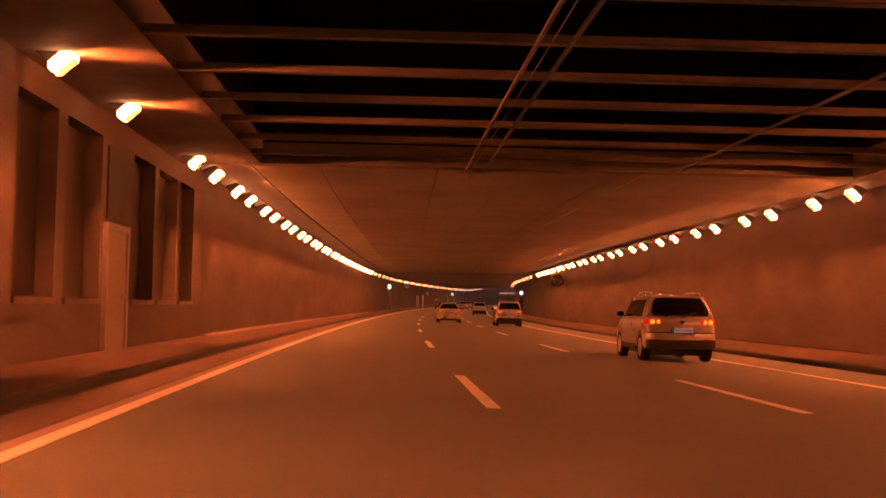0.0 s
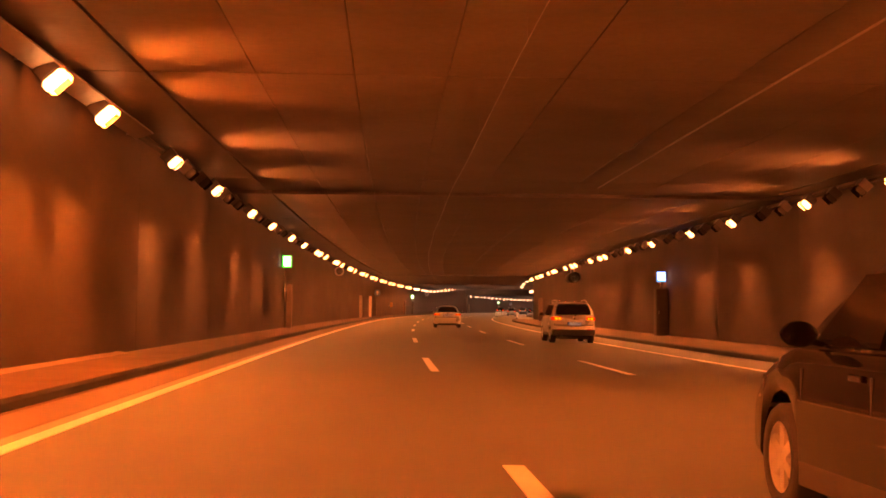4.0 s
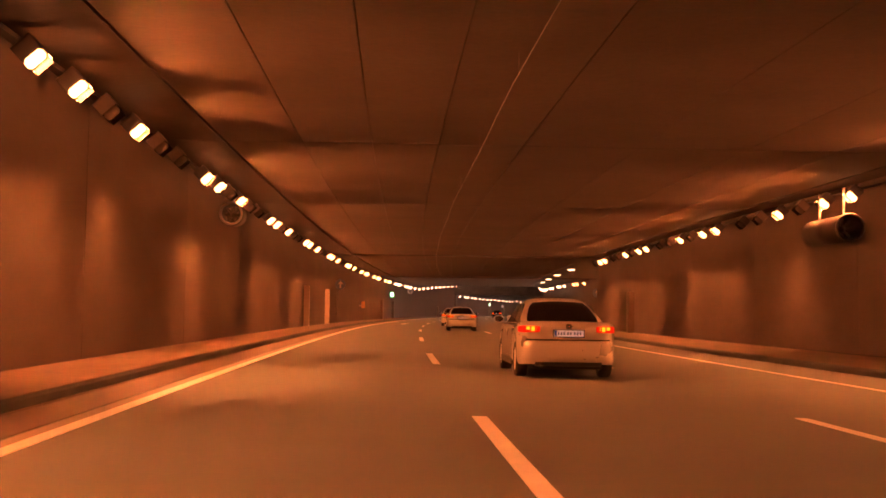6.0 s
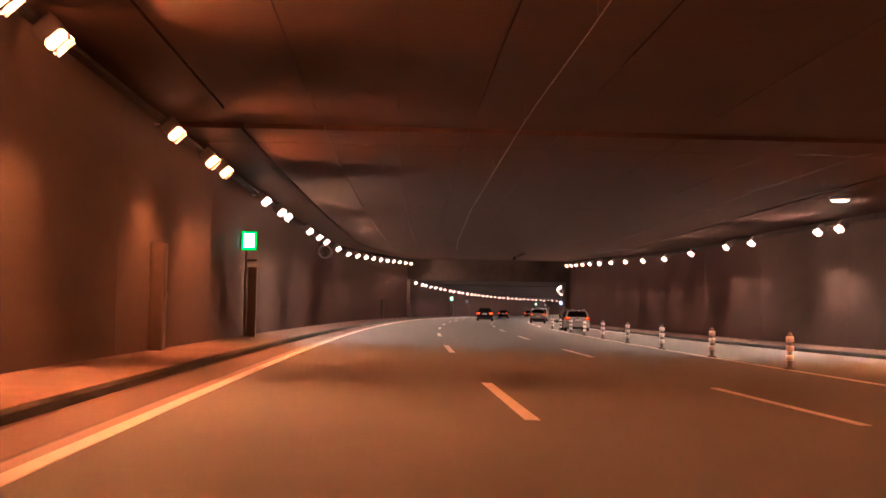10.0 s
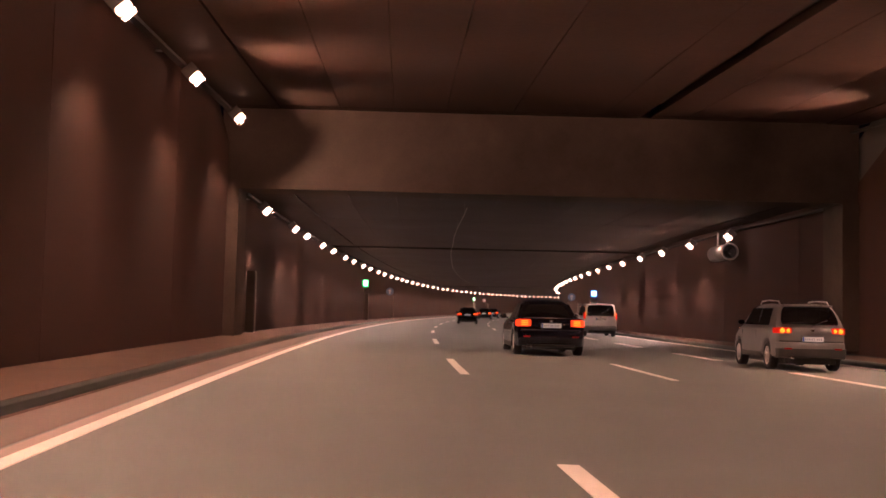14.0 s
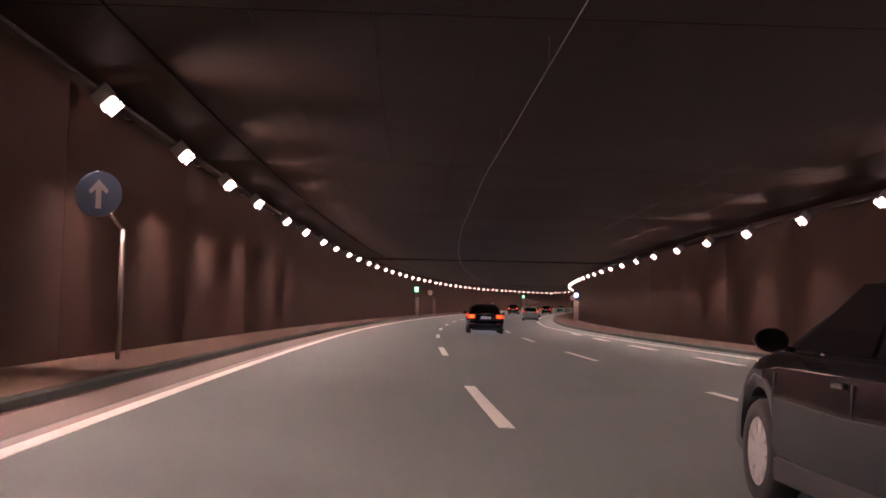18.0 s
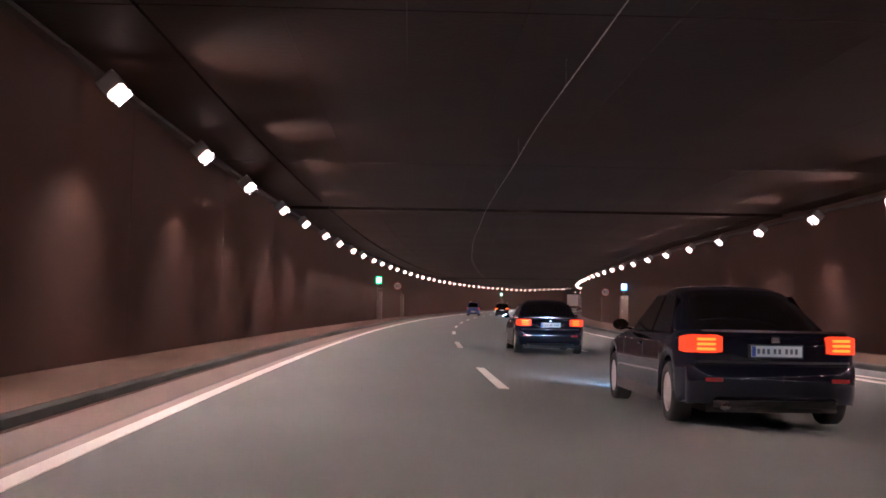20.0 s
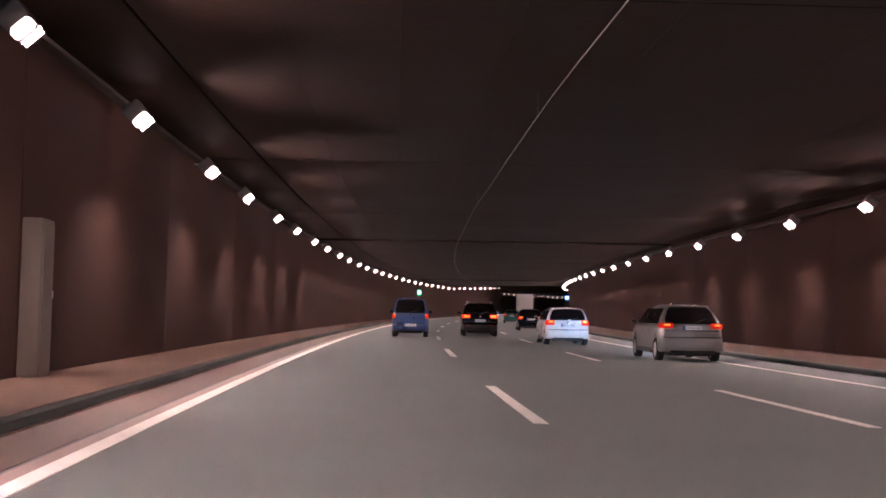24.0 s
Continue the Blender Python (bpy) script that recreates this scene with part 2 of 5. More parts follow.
def cubed(x0, y0, z0, x1, y1, z1, bevel=0.0, m=None):
    bm = bmesh.new()
    box(bm, x0, y0, z0, x1, y1, z1, bevel, m)
    return bm


def tube(bm, a, b, r0, r1=None, seg=12):
    """A closed round bar from a to b."""
    a, b = Vector(a), Vector(b)
    r1 = r0 if r1 is None else r1
    q = (b - a).to_track_quat("Z", "Y")
    rings = []
    for p, r in ((a, r0), (b, r1)):
        rings.append([bm.verts.new(p + q @ Vector((r * math.cos(i * math.tau / seg), r * math.sin(i * math.tau / seg), 0))) for i in range(seg)])
    for i in range(seg):
        j = (i + 1) % seg
        bm.faces.new((rings[0][i], rings[0][j], rings[1][j], rings[1][i]))
    bm.faces.new(rings[0][::-1])
    bm.faces.new(rings[1])


def lathe(bm, profile, seg=24, axis="X"):
    """Turns (radius, along) pairs round an axis."""
    rings = []
    for r, a in profile:
        ring = []
        for i in range(seg):
            c, s = r * math.cos(i * math.tau / seg), r * math.sin(i * math.tau / seg)
            ring.append(bm.verts.new((a, c, s) if axis == "X" else (c, a, s) if axis == "Y" else (c, s, a)))
        rings.append(ring)
    for k in range(len(rings) - 1):
        for i in range(seg):
            j = (i + 1) % seg
            bm.faces.new((rings[k][i], rings[k][j], rings[k + 1][j], rings[k + 1][i]))


def sweep(bm, section, s0, s1, step=5.0):
    """A solid along the road; section(s) gives its closed outline as (u, z)."""
    n = max(1, round((s1 - s0) / step))
    rings = []
    for i in range(n + 1):
        s = s0 + (s1 - s0) * i / n
        rings.append([bm.verts.new(at(s, u, z)) for u, z in section(s)])
    k = len(rings[0])
    for a, b in zip(rings, rings[1:]):
        for i in range(k):
            j = (i + 1) % k
            bm.faces.new((a[i], a[j], b[j], b[i]))
    bm.faces.new(rings[0][::-1])
    bm.faces.new(rings[-1])


def swept(section, s0, s1, step=5.0):
    bm = bmesh.new()
    sweep(bm, section, s0, s1, step)
    bmesh.ops.recalc_face_normals(bm, faces=bm.faces)
    return bm


def rect(u0, z0, u1, z1):
    return lambda s: [(u0, z0), (u1, z0), (u1, z1), (u0, z1)]


# ---- the cross-section along the road ----
END = 1060.0
WALL_L = -2.75
LAMP_UL, LAMP_UR = -2.19, 15.66


def ceil_z(s):
    if s < 420.0:
        return float(np.interp(s, [-60, 30, 60, 350, 420], [4.78, 4.78, 5.0, 5.0, 7.05]))
    if s < 900.0:
        return float(np.interp(s, [420, 830, 900], [4.90, 4.90, 6.15]))
    return 4.90


def lamp_z(s):
    if s < 420.0:
        return float(np.interp(s, [-60, 352, 419], [4.62, 4.62, 6.58]))
    if s < 900.0:
        return float(np.interp(s, [420, 830, 900], [4.46, 4.46, 5.65]))
    return 4.46


def far_wall(s):
    return float(np.interp(s, [228, 262, 275, 289, 307, 321, 338, 380, 415, 440], [29, 25.8, 24.5, 22.4, 20.5, 19.4, 18.5, 17.2, 16.5, 16.3]))


def wall_r(s):
    return 16.3 if s < 248.5 else far_wall(s)


def lamp_ur(s):
    return wall_r(s) - 0.62


def kerb_r(s):
    if s < 248.5:
        return float(np.interp(s, [-60, 236, 248.5], [13.4, 13.4, 13.8]))
    if s < 340:
        return far_wall(s) - 1.7
    return float(np.interp(s, [340, 380, 420, 490, 590], [far_wall(340) - 1.7, 15.9, 15.3, 15.1, 13.5]))


def fall(u):
    """The road's crossfall: level to the left, dropping to the right."""
    return -0.022 * min(max(u - 2.4, 0.0), 10.6)


def strip(u0, u1, low, high):
    """A flat strip lying on the road."""
    return lambda s: [(u0, fall(u0) + low), (u1, fall(u1) + low), (u1, fall(u1) + high), (u0, fall(u0) + high)]


def bed(u1):
    return [(-3.1, -0.45), (u1, -0.45), (u1, fall(u1)), (13.0, fall(13.0)), (2.4, 0), (-3.1, 0)]


def structure(name, bm, material, label, category):
    return tagged(part(name, bm, material), label, category, "", "structure")


road = structure("road", swept(lambda s: bed(max(wall_r(s), 17.0) + 0.4), -60, 228, 6), M_ASPHALT,
                 "worn dark grey asphalt motorway in a road tunnel", "road")
part("merging_lane_surface", swept(lambda s: bed(far_wall(s) + 0.4), 228, END, 6), M_ASPHALT, road)
part("gutter", swept(rect(-1.06, -0.01, -0.36, 0.006), -60, END, 5), M_GUTTER, road)

kerb_left = structure("kerb_left", swept(lambda s: [(-1.30, -0.1), (-1.06, -0.1), (-1.06, 0.10), (-1.09, 0.14), (-1.30, 0.15)], -60, END, 5), M_KERB, "dark stone kerb along the left walkway", "kerb")
part("kerb_top", swept(lambda s: [(-1.30, 0.146), (-1.10, 0.136), (-1.092, 0.146), (-1.12, 0.153), (-1.30, 0.156)], -60, END, 5), M_WALK, kerb_left, "pale dusty kerb top")
part("gutter_dust", swept(rect(-1.058, 0.004, -0.99, 0.012), -60, END, 5), M_WALK, road, "pale dust along the kerb")
walk_left = structure("pavement_left", swept(rect(WALL_L - 0.3, -0.1, -1.30, 0.146), -60, END, 5), M_WALK, "dusty pale concrete service walkway with dirt along the wall", "pavement")
def kerb_section(s):
    k, f = kerb_r(s), fall(kerb_r(s))
    return [(k, f - 0.1), (k + 0.25, f - 0.1), (k + 0.25, f + 0.15), (k + 0.03, f + 0.14), (k, f + 0.10)]


def walk_section(s):
    k, f = kerb_r(s) + 0.25, fall(kerb_r(s))
    return [(k, f - 0.1), (wall_r(s) + 0.2, f - 0.1), (wall_r(s) + 0.2, f + 0.20), (k, f + 0.146)]


kerb_right = structure("kerb_right", swept(kerb_section, -60, 248.4, 5), M_KERB,
                       "dark stone kerb along the right walkway", "kerb")
part("kerb_run", swept(kerb_section, 250, END, 5), M_KERB, kerb_right)
walk_right = structure("pavement_right", swept(walk_section, -60, 248.4, 5), M_WALK,
                       "dusty pale concrete service walkway on the right", "pavement")
part("walkway_run", swept(walk_section, 250, END, 5), M_WALK, walk_right)


def nose(s):
    f = (s - 248.4) / 15.0
    a, b = 13.8 + 0.7 * f, 16.5 - 2.0 * f
    z = fall(a)
    return [(a, z - 0.1), (b, z - 0.1), (b, z + 0.12), (b - 0.05, z + 0.15), (a + 0.05, z + 0.15), (a, z + 0.12)]


island = structure("traffic_island", swept(nose, 248.4, 263.4, 3), M_WALK, "tapering concrete island between the motorway and the joining lane", "traffic island")

# markings
marks = structure("road_markings", swept(rect(-0.16, -0.01, 0.0, 0.008), -60, END, 5), M_PAINT, "solid and broken white lane markings, slightly worn", "road marking")


part("worn_edge_strip", swept(rect(-0.31, -0.01, -0.163, 0.007), -60, END, 5), M_OLD_PAINT, marks, "grey worn strip of old paint")
DASH_N = [0, 1, 3, 7, 8, 10, 11, 12, 17, 18, 19, 21, 22, 24, 28, 29, 30, 32, 33]
DASH_S = [10.4, 30.5, 70.4, 151.6, 172.8, 211.4, 232.8, 254.0, 353.3, 372.6, 391.8, 429.2, 448.6, 485.8, 560.0, 578.9, 598.3, 635.8, 654.8]


def dash_end(n):
    """Where the broken line's n-th dash ends."""
    if n < 0:
        return DASH_S[0] + 20.4 * n
    if n > 33:
        return DASH_S[-1] + 18.9 * (n - 33)
    return float(np.interp(n, DASH_N, DASH_S))


for n in range(-2, 55):
    s = dash_end(n)
    part("lane_dash", swept(strip(3.66, 3.82, -0.01, 0.008), s - 6.4, s, 3.2), M_PAINT, marks)
    part("lane_dash", swept(strip(7.54, 7.69, -0.01, 0.008), s - 5.4, s + 1.2, 3.3), M_PAINT, marks)


def right_line(s):
    return float(np.interp(s, [-60, 230, 300, 370], [11.2, 11.3, 11.85, 11.85]))


part("edge_line", swept(lambda s: strip(right_line(s), right_line(s) + 0.17, -0.01, 0.008)(s), -60, 370, 5), M_PAINT, marks)
for k in range(0, 15):
    s = 386 + 12.6 * k
    part("broad_dash", swept(strip(11.6, 11.9, -0.01, 0.008), s - 5.6, s, 2.8), M_PAINT, marks)


def outer_line(s):
    return float(np.interp(s, [300, 340, 380, 440, 500, 585], [19.2, 16.8, 15.4, 14.9, 14.6, 11.5]))


part("edge_line", swept(lambda s: strip(outer_line(s), outer_line(s) + 0.17, -0.01, 0.008)(s), 300, 585, 5), M_PAINT, marks)
part("edge_line", swept(strip(11.5, 11.68, -0.01, 0.008), 585, END, 5), M_PAINT, marks)


def arrow(s, u):
    bm = bmesh.new()
    outline = [(-0.14, 0), (0.14, 0), (0.09, 4.6), (0.42, 4.5), (0, 7.6), (-0.42, 4.5), (-0.09, 4.6)]
    low = [bm.verts.new(at(s + y, u + x, fall(u + x) - 0.01)) for x, y in outline]
    top = [bm.verts.new(at(s + y, u + x, fall(u + x) + 0.008)) for x, y in outline]
    for i in range(7):
        j = (i + 1) % 7
        bm.faces.new((low[i], low[j], top[j], top[i]))
    for f in ((0, 1, 2, 6), (2, 3, 4), (4, 5, 6), (2, 4, 6)):
        bm.faces.new([top[i] for i in f])
    bmesh.ops.recalc_face_normals(bm, faces=bm.faces)
    part("lane_arrow", bm, M_PAINT, marks)


for u in (1.9, 5.5):
    arrow(258.9, u)


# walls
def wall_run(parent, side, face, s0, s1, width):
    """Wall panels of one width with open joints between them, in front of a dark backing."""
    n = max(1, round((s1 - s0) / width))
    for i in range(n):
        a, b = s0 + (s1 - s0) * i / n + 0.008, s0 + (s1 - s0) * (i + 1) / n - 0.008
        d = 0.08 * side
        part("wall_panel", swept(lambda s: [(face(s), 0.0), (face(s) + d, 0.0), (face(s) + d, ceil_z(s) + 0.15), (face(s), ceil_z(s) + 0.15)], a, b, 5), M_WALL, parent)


wall_left = structure("wall_left", swept(lambda s: [(WALL_L - 0.09, -0.2), (WALL_L - 0.55, -0.2), (WALL_L - 0.55, ceil_z(s) + 0.3), (WALL_L - 0.09, ceil_z(s) + 0.3)], 25.2, END, 5), M_JOINT,
                      "stained grey concrete tunnel wall in tall panels", "wall")
wall_right = structure("wall_right", swept(lambda s: [(16.39, -0.2), (16.8, -0.2), (16.8, ceil_z(s) + 0.3), (16.39, ceil_z(s) + 0.3)], 25.2, 248.3, 5), M_JOINT,
                       "stained grey concrete tunnel wall in tall panels beside the lanes", "wall")
wall_merge = structure("wall_merging_lane", swept(lambda s: [(far_wall(s) + 0.09, -0.2), (far_wall(s) + 0.5, -0.2), (far_wall(s) + 0.5, ceil_z(s) + 0.3), (far_wall(s) + 0.09, ceil_z(s) + 0.3)], 228, END, 5), M_JOINT,
                       "stained grey concrete wall beyond the joining lane", "wall")
part("wall_end", swept(rect(16.3, -0.1, 16.85, 4.9), 248.3, 248.7, 1), M_WALL, wall_right)
structure("wall_joining_tunnel", swept(rect(16.85, -0.2, 29.6, 5.0), 227.4, 228.0, 1), M_SOOT, "dark concrete wall closing the joining tunnel", "wall")
structure("wall_behind", swept(rect(-4, -0.2, 18, 9.5), -60.4, -60, 1), M_SOOT, "dark wall closing the tunnel behind", "wall")
structure("wall_ahead", swept(rect(-4, -0.2, 18, 7), END, END + 0.4, 1), M_SOOT, "dark wall closing the tunnel far ahead", "wall")

# ceiling: strips of slab with open joints under a dark upper slab, broken by transverse slots
SLOTS = [(141.6, 143.6), (245.4, 247.0), (299.0, 301.5), (457.2, 460.2), (580.2, 583.2), (700, 702.5), (790, 792.5)]
STRIPS = [-1.18, 0.62, 2.25, 3.80, 5.80, 8.55, 11.1, 13.35, 15.45]


def ceiling(s_from, s_to):
    bm = bmesh.new()
    cuts = sorted({21.6, 420.0, 900.0, END, *(a for ab in SLOTS for a in ab), *(23.3 + 16.5 * i for i in range(63))})
    cuts = [c for c in cuts if 21.6 <= c <= END]
    inside = [(a + b) / 2 for a, b in SLOTS]
    for a, b in zip(cuts, cuts[1:]):
        mid = (a + b) / 2
        if not s_from < mid < s_to or b - a < 0.5 or any(p < mid < q for p, q in SLOTS):
            continue
        g = 0.008 if a < 425 else 0.004
        spans = list(zip(STRIPS, STRIPS[1:]))
        if 376 < mid < 420:
            spans[5:6] = [(8.55, 9.68), (10.02, 11.1)]
        for u0, u1 in spans:
            sweep(bm, lambda s: [(u0 + g, ceil_z(min(s, b - 0.01))), (u1 - g, ceil_z(min(s, b - 0.01))), (u1 - g, ceil_z(min(s, b - 0.01)) + 0.2), (u0 + g, ceil_z(min(s, b - 0.01)) + 0.2)], a + 0.02, b - 0.02, 6)
        sweep(bm, lambda s: [(WALL_L - 0.1, ceil_z(min(s, b - 0.01)) - 0.01), (-1.22, ceil_z(min(s, b - 0.01)) - 0.01), (-1.22, ceil_z(min(s, b - 0.01)) + 0.2), (WALL_L - 0.1, ceil_z(min(s, b - 0.01)) + 0.2)], a + 0.02, b - 0.02, 6)
        if mid < 248.5 or mid > 424:
            sweep(bm, lambda s: [(15.49, ceil_z(min(s, b - 0.01)) - 0.01), (16.4, ceil_z(min(s, b - 0.01)) - 0.01), (16.4, ceil_z(min(s, b - 0.01)) + 0.2), (15.49, ceil_z(min(s, b - 0.01)) + 0.2)], a + 0.02, b - 0.02, 6)
        if 228 < mid < 440:
            sweep(bm, lambda s: [(16.0 if mid > 248 else 16.82, ceil_z(min(s, b - 0.01)) - 0.02), (far_wall(s) + 0.1, ceil_z(min(s, b - 0.01)) - 0.02), (far_wall(s) + 0.1, ceil_z(min(s, b - 0.01)) + 0.2), (16.0 if mid > 248 else 16.82, ceil_z(min(s, b - 0.01)) + 0.2)], a + 0.02, b - 0.02, 6)
            if mid > 248:
                sweep(bm, lambda s: [(15.49, ceil_z(min(s, b - 0.01)) - 0.02), (15.98, ceil_z(min(s, b - 0.01)) - 0.02), (15.98, ceil_z(min(s, b - 0.01)) + 0.2), (15.49, ceil_z(min(s, b - 0.01)) + 0.2)], a + 0.02, b - 0.02, 6)
    # shallow recesses where the slabs are interrupted
    for a, b in SLOTS:
        if s_from < (a + b) / 2 < s_to:
            sweep(bm, lambda s: [(WALL_L - 0.1, ceil_z(s) + 0.10), (16.4, ceil_z(s) + 0.10), (16.4, ceil_z(s) + 0.2), (WALL_L - 0.1, ceil_z(s) + 0.2)], a + 0.004, b - 0.004, 3)
    bmesh.ops.recalc_face_normals(bm, faces=bm.faces)
    return bm


ceiling_ob = structure("ceiling", ceiling(0, 128.0), M_CEIL, "stained concrete ceiling slabs with open joints, dimming painted in", "ceiling")
structure("ceiling_dusky", ceiling(128.0, 320.2), M_CEIL, "concrete ceiling slabs with open joints, dusky brown shade painted in", "ceiling")
structure("ceiling_merging", ceiling(320.2, 420.0), M_CEIL, "concrete ceiling slabs over the joining lane, brown light and shade painted in", "ceiling")
structure("ceiling_inner", ceiling(420.0, END), M_CEIL, "concrete ceiling slabs deeper in the tunnel, darkened by painted shade", "ceiling")
upper = bmesh.new()
for a, b in ((21.6, 419.9), (420.1, 899.9), (900.1, END)):
    sweep(upper, lambda s: [(WALL_L - 0.5, ceil_z(min(s, b - 0.1)) + 0.45), (max(16.9, far_wall(s) + 0.4 if s > 228 else 16.9), ceil_z(min(s, b - 0.1)) + 0.45),
                            (max(16.9, far_wall(s) + 0.4 if s > 228 else 16.9), ceil_z(min(s, b - 0.1)) + 0.7), (WALL_L - 0.5, ceil_z(min(s, b - 0.1)) + 0.7)], a, b, 6)
bmesh.ops.recalc_face_normals(upper, faces=upper.faces)
structure("ceiling_upper_slab", upper, M_SOOT, "sooty slab above the ceiling joints", "ceiling")

# portal beams where the ceiling drops
for s0, top in ((420.0, 7.3), (900.0, 6.5)):
    header = structure("header_beam", swept(rect(-2.95, 4.60, 16.5, top), s0, s0 + 1.6, 1), M_HEADER, "broad dark concrete cross beam where the ceiling drops", "beam")
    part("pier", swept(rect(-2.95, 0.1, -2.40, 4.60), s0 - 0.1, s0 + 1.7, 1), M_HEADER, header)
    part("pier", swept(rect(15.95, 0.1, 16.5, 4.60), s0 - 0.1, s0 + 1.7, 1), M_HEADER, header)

# open roof over the first stretch: concrete cross beams under an added black box in place of the night sky
M_NIGHT_VOID = mat("black_night_void", (0.006, 0.006, 0.006), 0.9, 0, (0.012, 0.011, 0.010), 0.5, (1, 1, 1), 0.2, 20, sheen=0.1)
night_box = structure("light_shaft", swept(rect(-1.5, 9.0, 15.2, 9.3), -60, 21.6, 6), M_NIGHT_VOID, "added black box in place of the night sky above the open beams", "roof")
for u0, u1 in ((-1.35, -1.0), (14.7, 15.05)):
    part("void_wall", swept(rect(u0, 5.2, u1, 9.0), -60, 21.6, 6), M_NIGHT_VOID, night_box)
part("void_end", swept(rect(-1.35, 5.2, 15.05, 9.0), 21.6, 22.0, 1), M_NIGHT_VOID, night_box)
grid = structure("roof_beams", swept(rect(-2.85, 4.60, -0.75, 5.3), -60, 21.6, 6), M_BEAM, "row of concrete cross beams under the open roof", "beam")
part("edge_beam", swept(rect(14.5, 4.60, 16.4, 5.3), -60, 21.6, 6), M_BEAM, grid)
for n in range(30):
    s = 19.3 - 2.55 * n
    part("cross_beam", swept(rect(-0.75, 4.62, 14.5, 4.74), s - 0.09, s + 0.09, 1), M_BEAM, grid)
for u in (4.45, 4.9, 9.7):
    part("long_beam", swept(rect(u - 0.025, 4.56, u + 0.025, 4.612), -60, 21.6, 6), M_BEAM, grid)
part("end_beam", swept(rect(-0.75, 4.66, 14.5, 5.3), 21.62, 22.2, 1), M_BEAM, grid)


# ---- ventilation niches and service door in the walls of the first stretch ----
OPENINGS = [(7.9, 10.06), (10.64, 13.1), (15.86, 18.14), (18.6, 21.0), (21.4, 23.5)] + [(8.2 - 3.1 * k - 2.2, 8.2 - 3.1 * k) for k in range(1, 22)]


def niche_wall(parent, face, d, with_door):
    """Wall with tall recessed louvre openings between pillars; d: +1 if the wall's mass lies to the right."""
    lo = lambda a, b: (min(a, b), max(a, b))
    f0, f1 = lo(face, face + 0.45 * d)
    part("dado", swept(rect(f0, -0.1, f1, 1.05), -60, 25.2, 6), M_WALL, parent)
    part("lintel", swept(rect(f0, 4.12, f1, 5.0), -60, 25.2, 6), M_WALL, parent)
    b0, b1 = lo(face + 0.30 * d, face + 0.44 * d)
    part("louvre_back", swept(rect(b0, 1.05, b1, 4.12), -60, 25.2, 6), M_LOUVRE, parent)
    s = 25.2
    spans = sorted(OPENINGS, reverse=True)
    for a, b in spans:
        if s - b > 0.05:
            part("pillar", swept(rect(f0 + (0.003 if d > 0 else 0), 1.05, f1 - (0.003 if d < 0 else 0), 4.12), b, s, 3), M_WALL, parent)
        q0, q1 = lo(face - 0.04 * d, face + 0.30 * d)
        part("opening_sill", swept(rect(q0, 1.02, q1, 1.12), a, b, 3), M_BEAM, parent)
        s = a


niche_left = structure("wall_niches_left", swept(rect(WALL_L - 0.62, -0.2, WALL_L - 0.46, 5.0), -60, 25.2, 6), M_SOOT, "concrete wall with tall dark louvred openings between pillars", "wall")
niche_wall(niche_left, WALL_L, -1, True)
niche_right = structure("wall_niches_right", swept(rect(16.76, -0.2, 16.92, 5.0), -60, 25.2, 6), M_SOOT, "concrete wall with tall dark louvred openings on the far side", "wall")
niche_wall(niche_right, 16.3, 1, False)

door = tagged(part("door_1", swept(rect(WALL_L - 0.02, 0.15, WALL_L + 0.05, 2.42), 13.50, 15.10, 2), M_DOOR), "closed pale metal service door in the tunnel wall", "door", "", "structure")
part("door_frame", swept(rect(WALL_L - 0.01, 0.15, WALL_L + 0.09, 2.55), 13.34, 13.50, 1), M_STEEL, door)
part("door_frame", swept(rect(WALL_L - 0.01, 0.15, WALL_L + 0.09, 2.55), 15.10, 15.26, 1), M_STEEL, door)
part("door_head", swept(rect(WALL_L - 0.01, 2.42, WALL_L + 0.09, 2.55), 13.50, 15.10, 1), M_STEEL, door)
part("door_handle", swept(rect(WALL_L + 0.05, 1.16, WALL_L + 0.11, 1.20), 14.78, 14.96, 1), M_STEEL, door)
part("overdoor_panel", swept(rect(WALL_L - 0.01, 2.62, WALL_L + 0.03, 4.0), 13.5, 15.1, 1), M_LOUVRE, door)

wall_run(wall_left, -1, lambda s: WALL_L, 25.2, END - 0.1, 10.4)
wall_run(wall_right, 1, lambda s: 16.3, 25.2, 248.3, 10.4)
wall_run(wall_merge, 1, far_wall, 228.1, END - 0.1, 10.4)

# pale dust and salt lying along the foot of the left wall
M_DUST = mat("pale_dust", (0.16, 0.135, 0.11), 0.95, 0, (0.27, 0.235, 0.20), 2.2, (1, 1, 1), 0.5, 30, 0.7, fine=0.2, sheen=0.1)


def dust(s):
    h = 0.05 + 0.10 * max(0.0, noise.noise(Vector((s * 0.22, 3.1, 0)))) + 0.04 * max(0.0, noise.noise(Vector((s * 1.1, 7.7, 0))))
    w = 0.12 + 0.5 * h / 0.15 * 0.6
    return [(WALL_L - 0.05, 0.12), (WALL_L + w, 0.12), (WALL_L + w * 0.9, 0.152), (WALL_L + w * 0.4, 0.15 + h * 0.4), (WALL_L - 0.05, 0.15 + h * 0.9)]


tagged(part("wall_foot_dust", swept(dust, 25.4, 128, 0.8), M_DUST), "pale dust and salt along the foot of the wall", "dirt", "", "stuff")

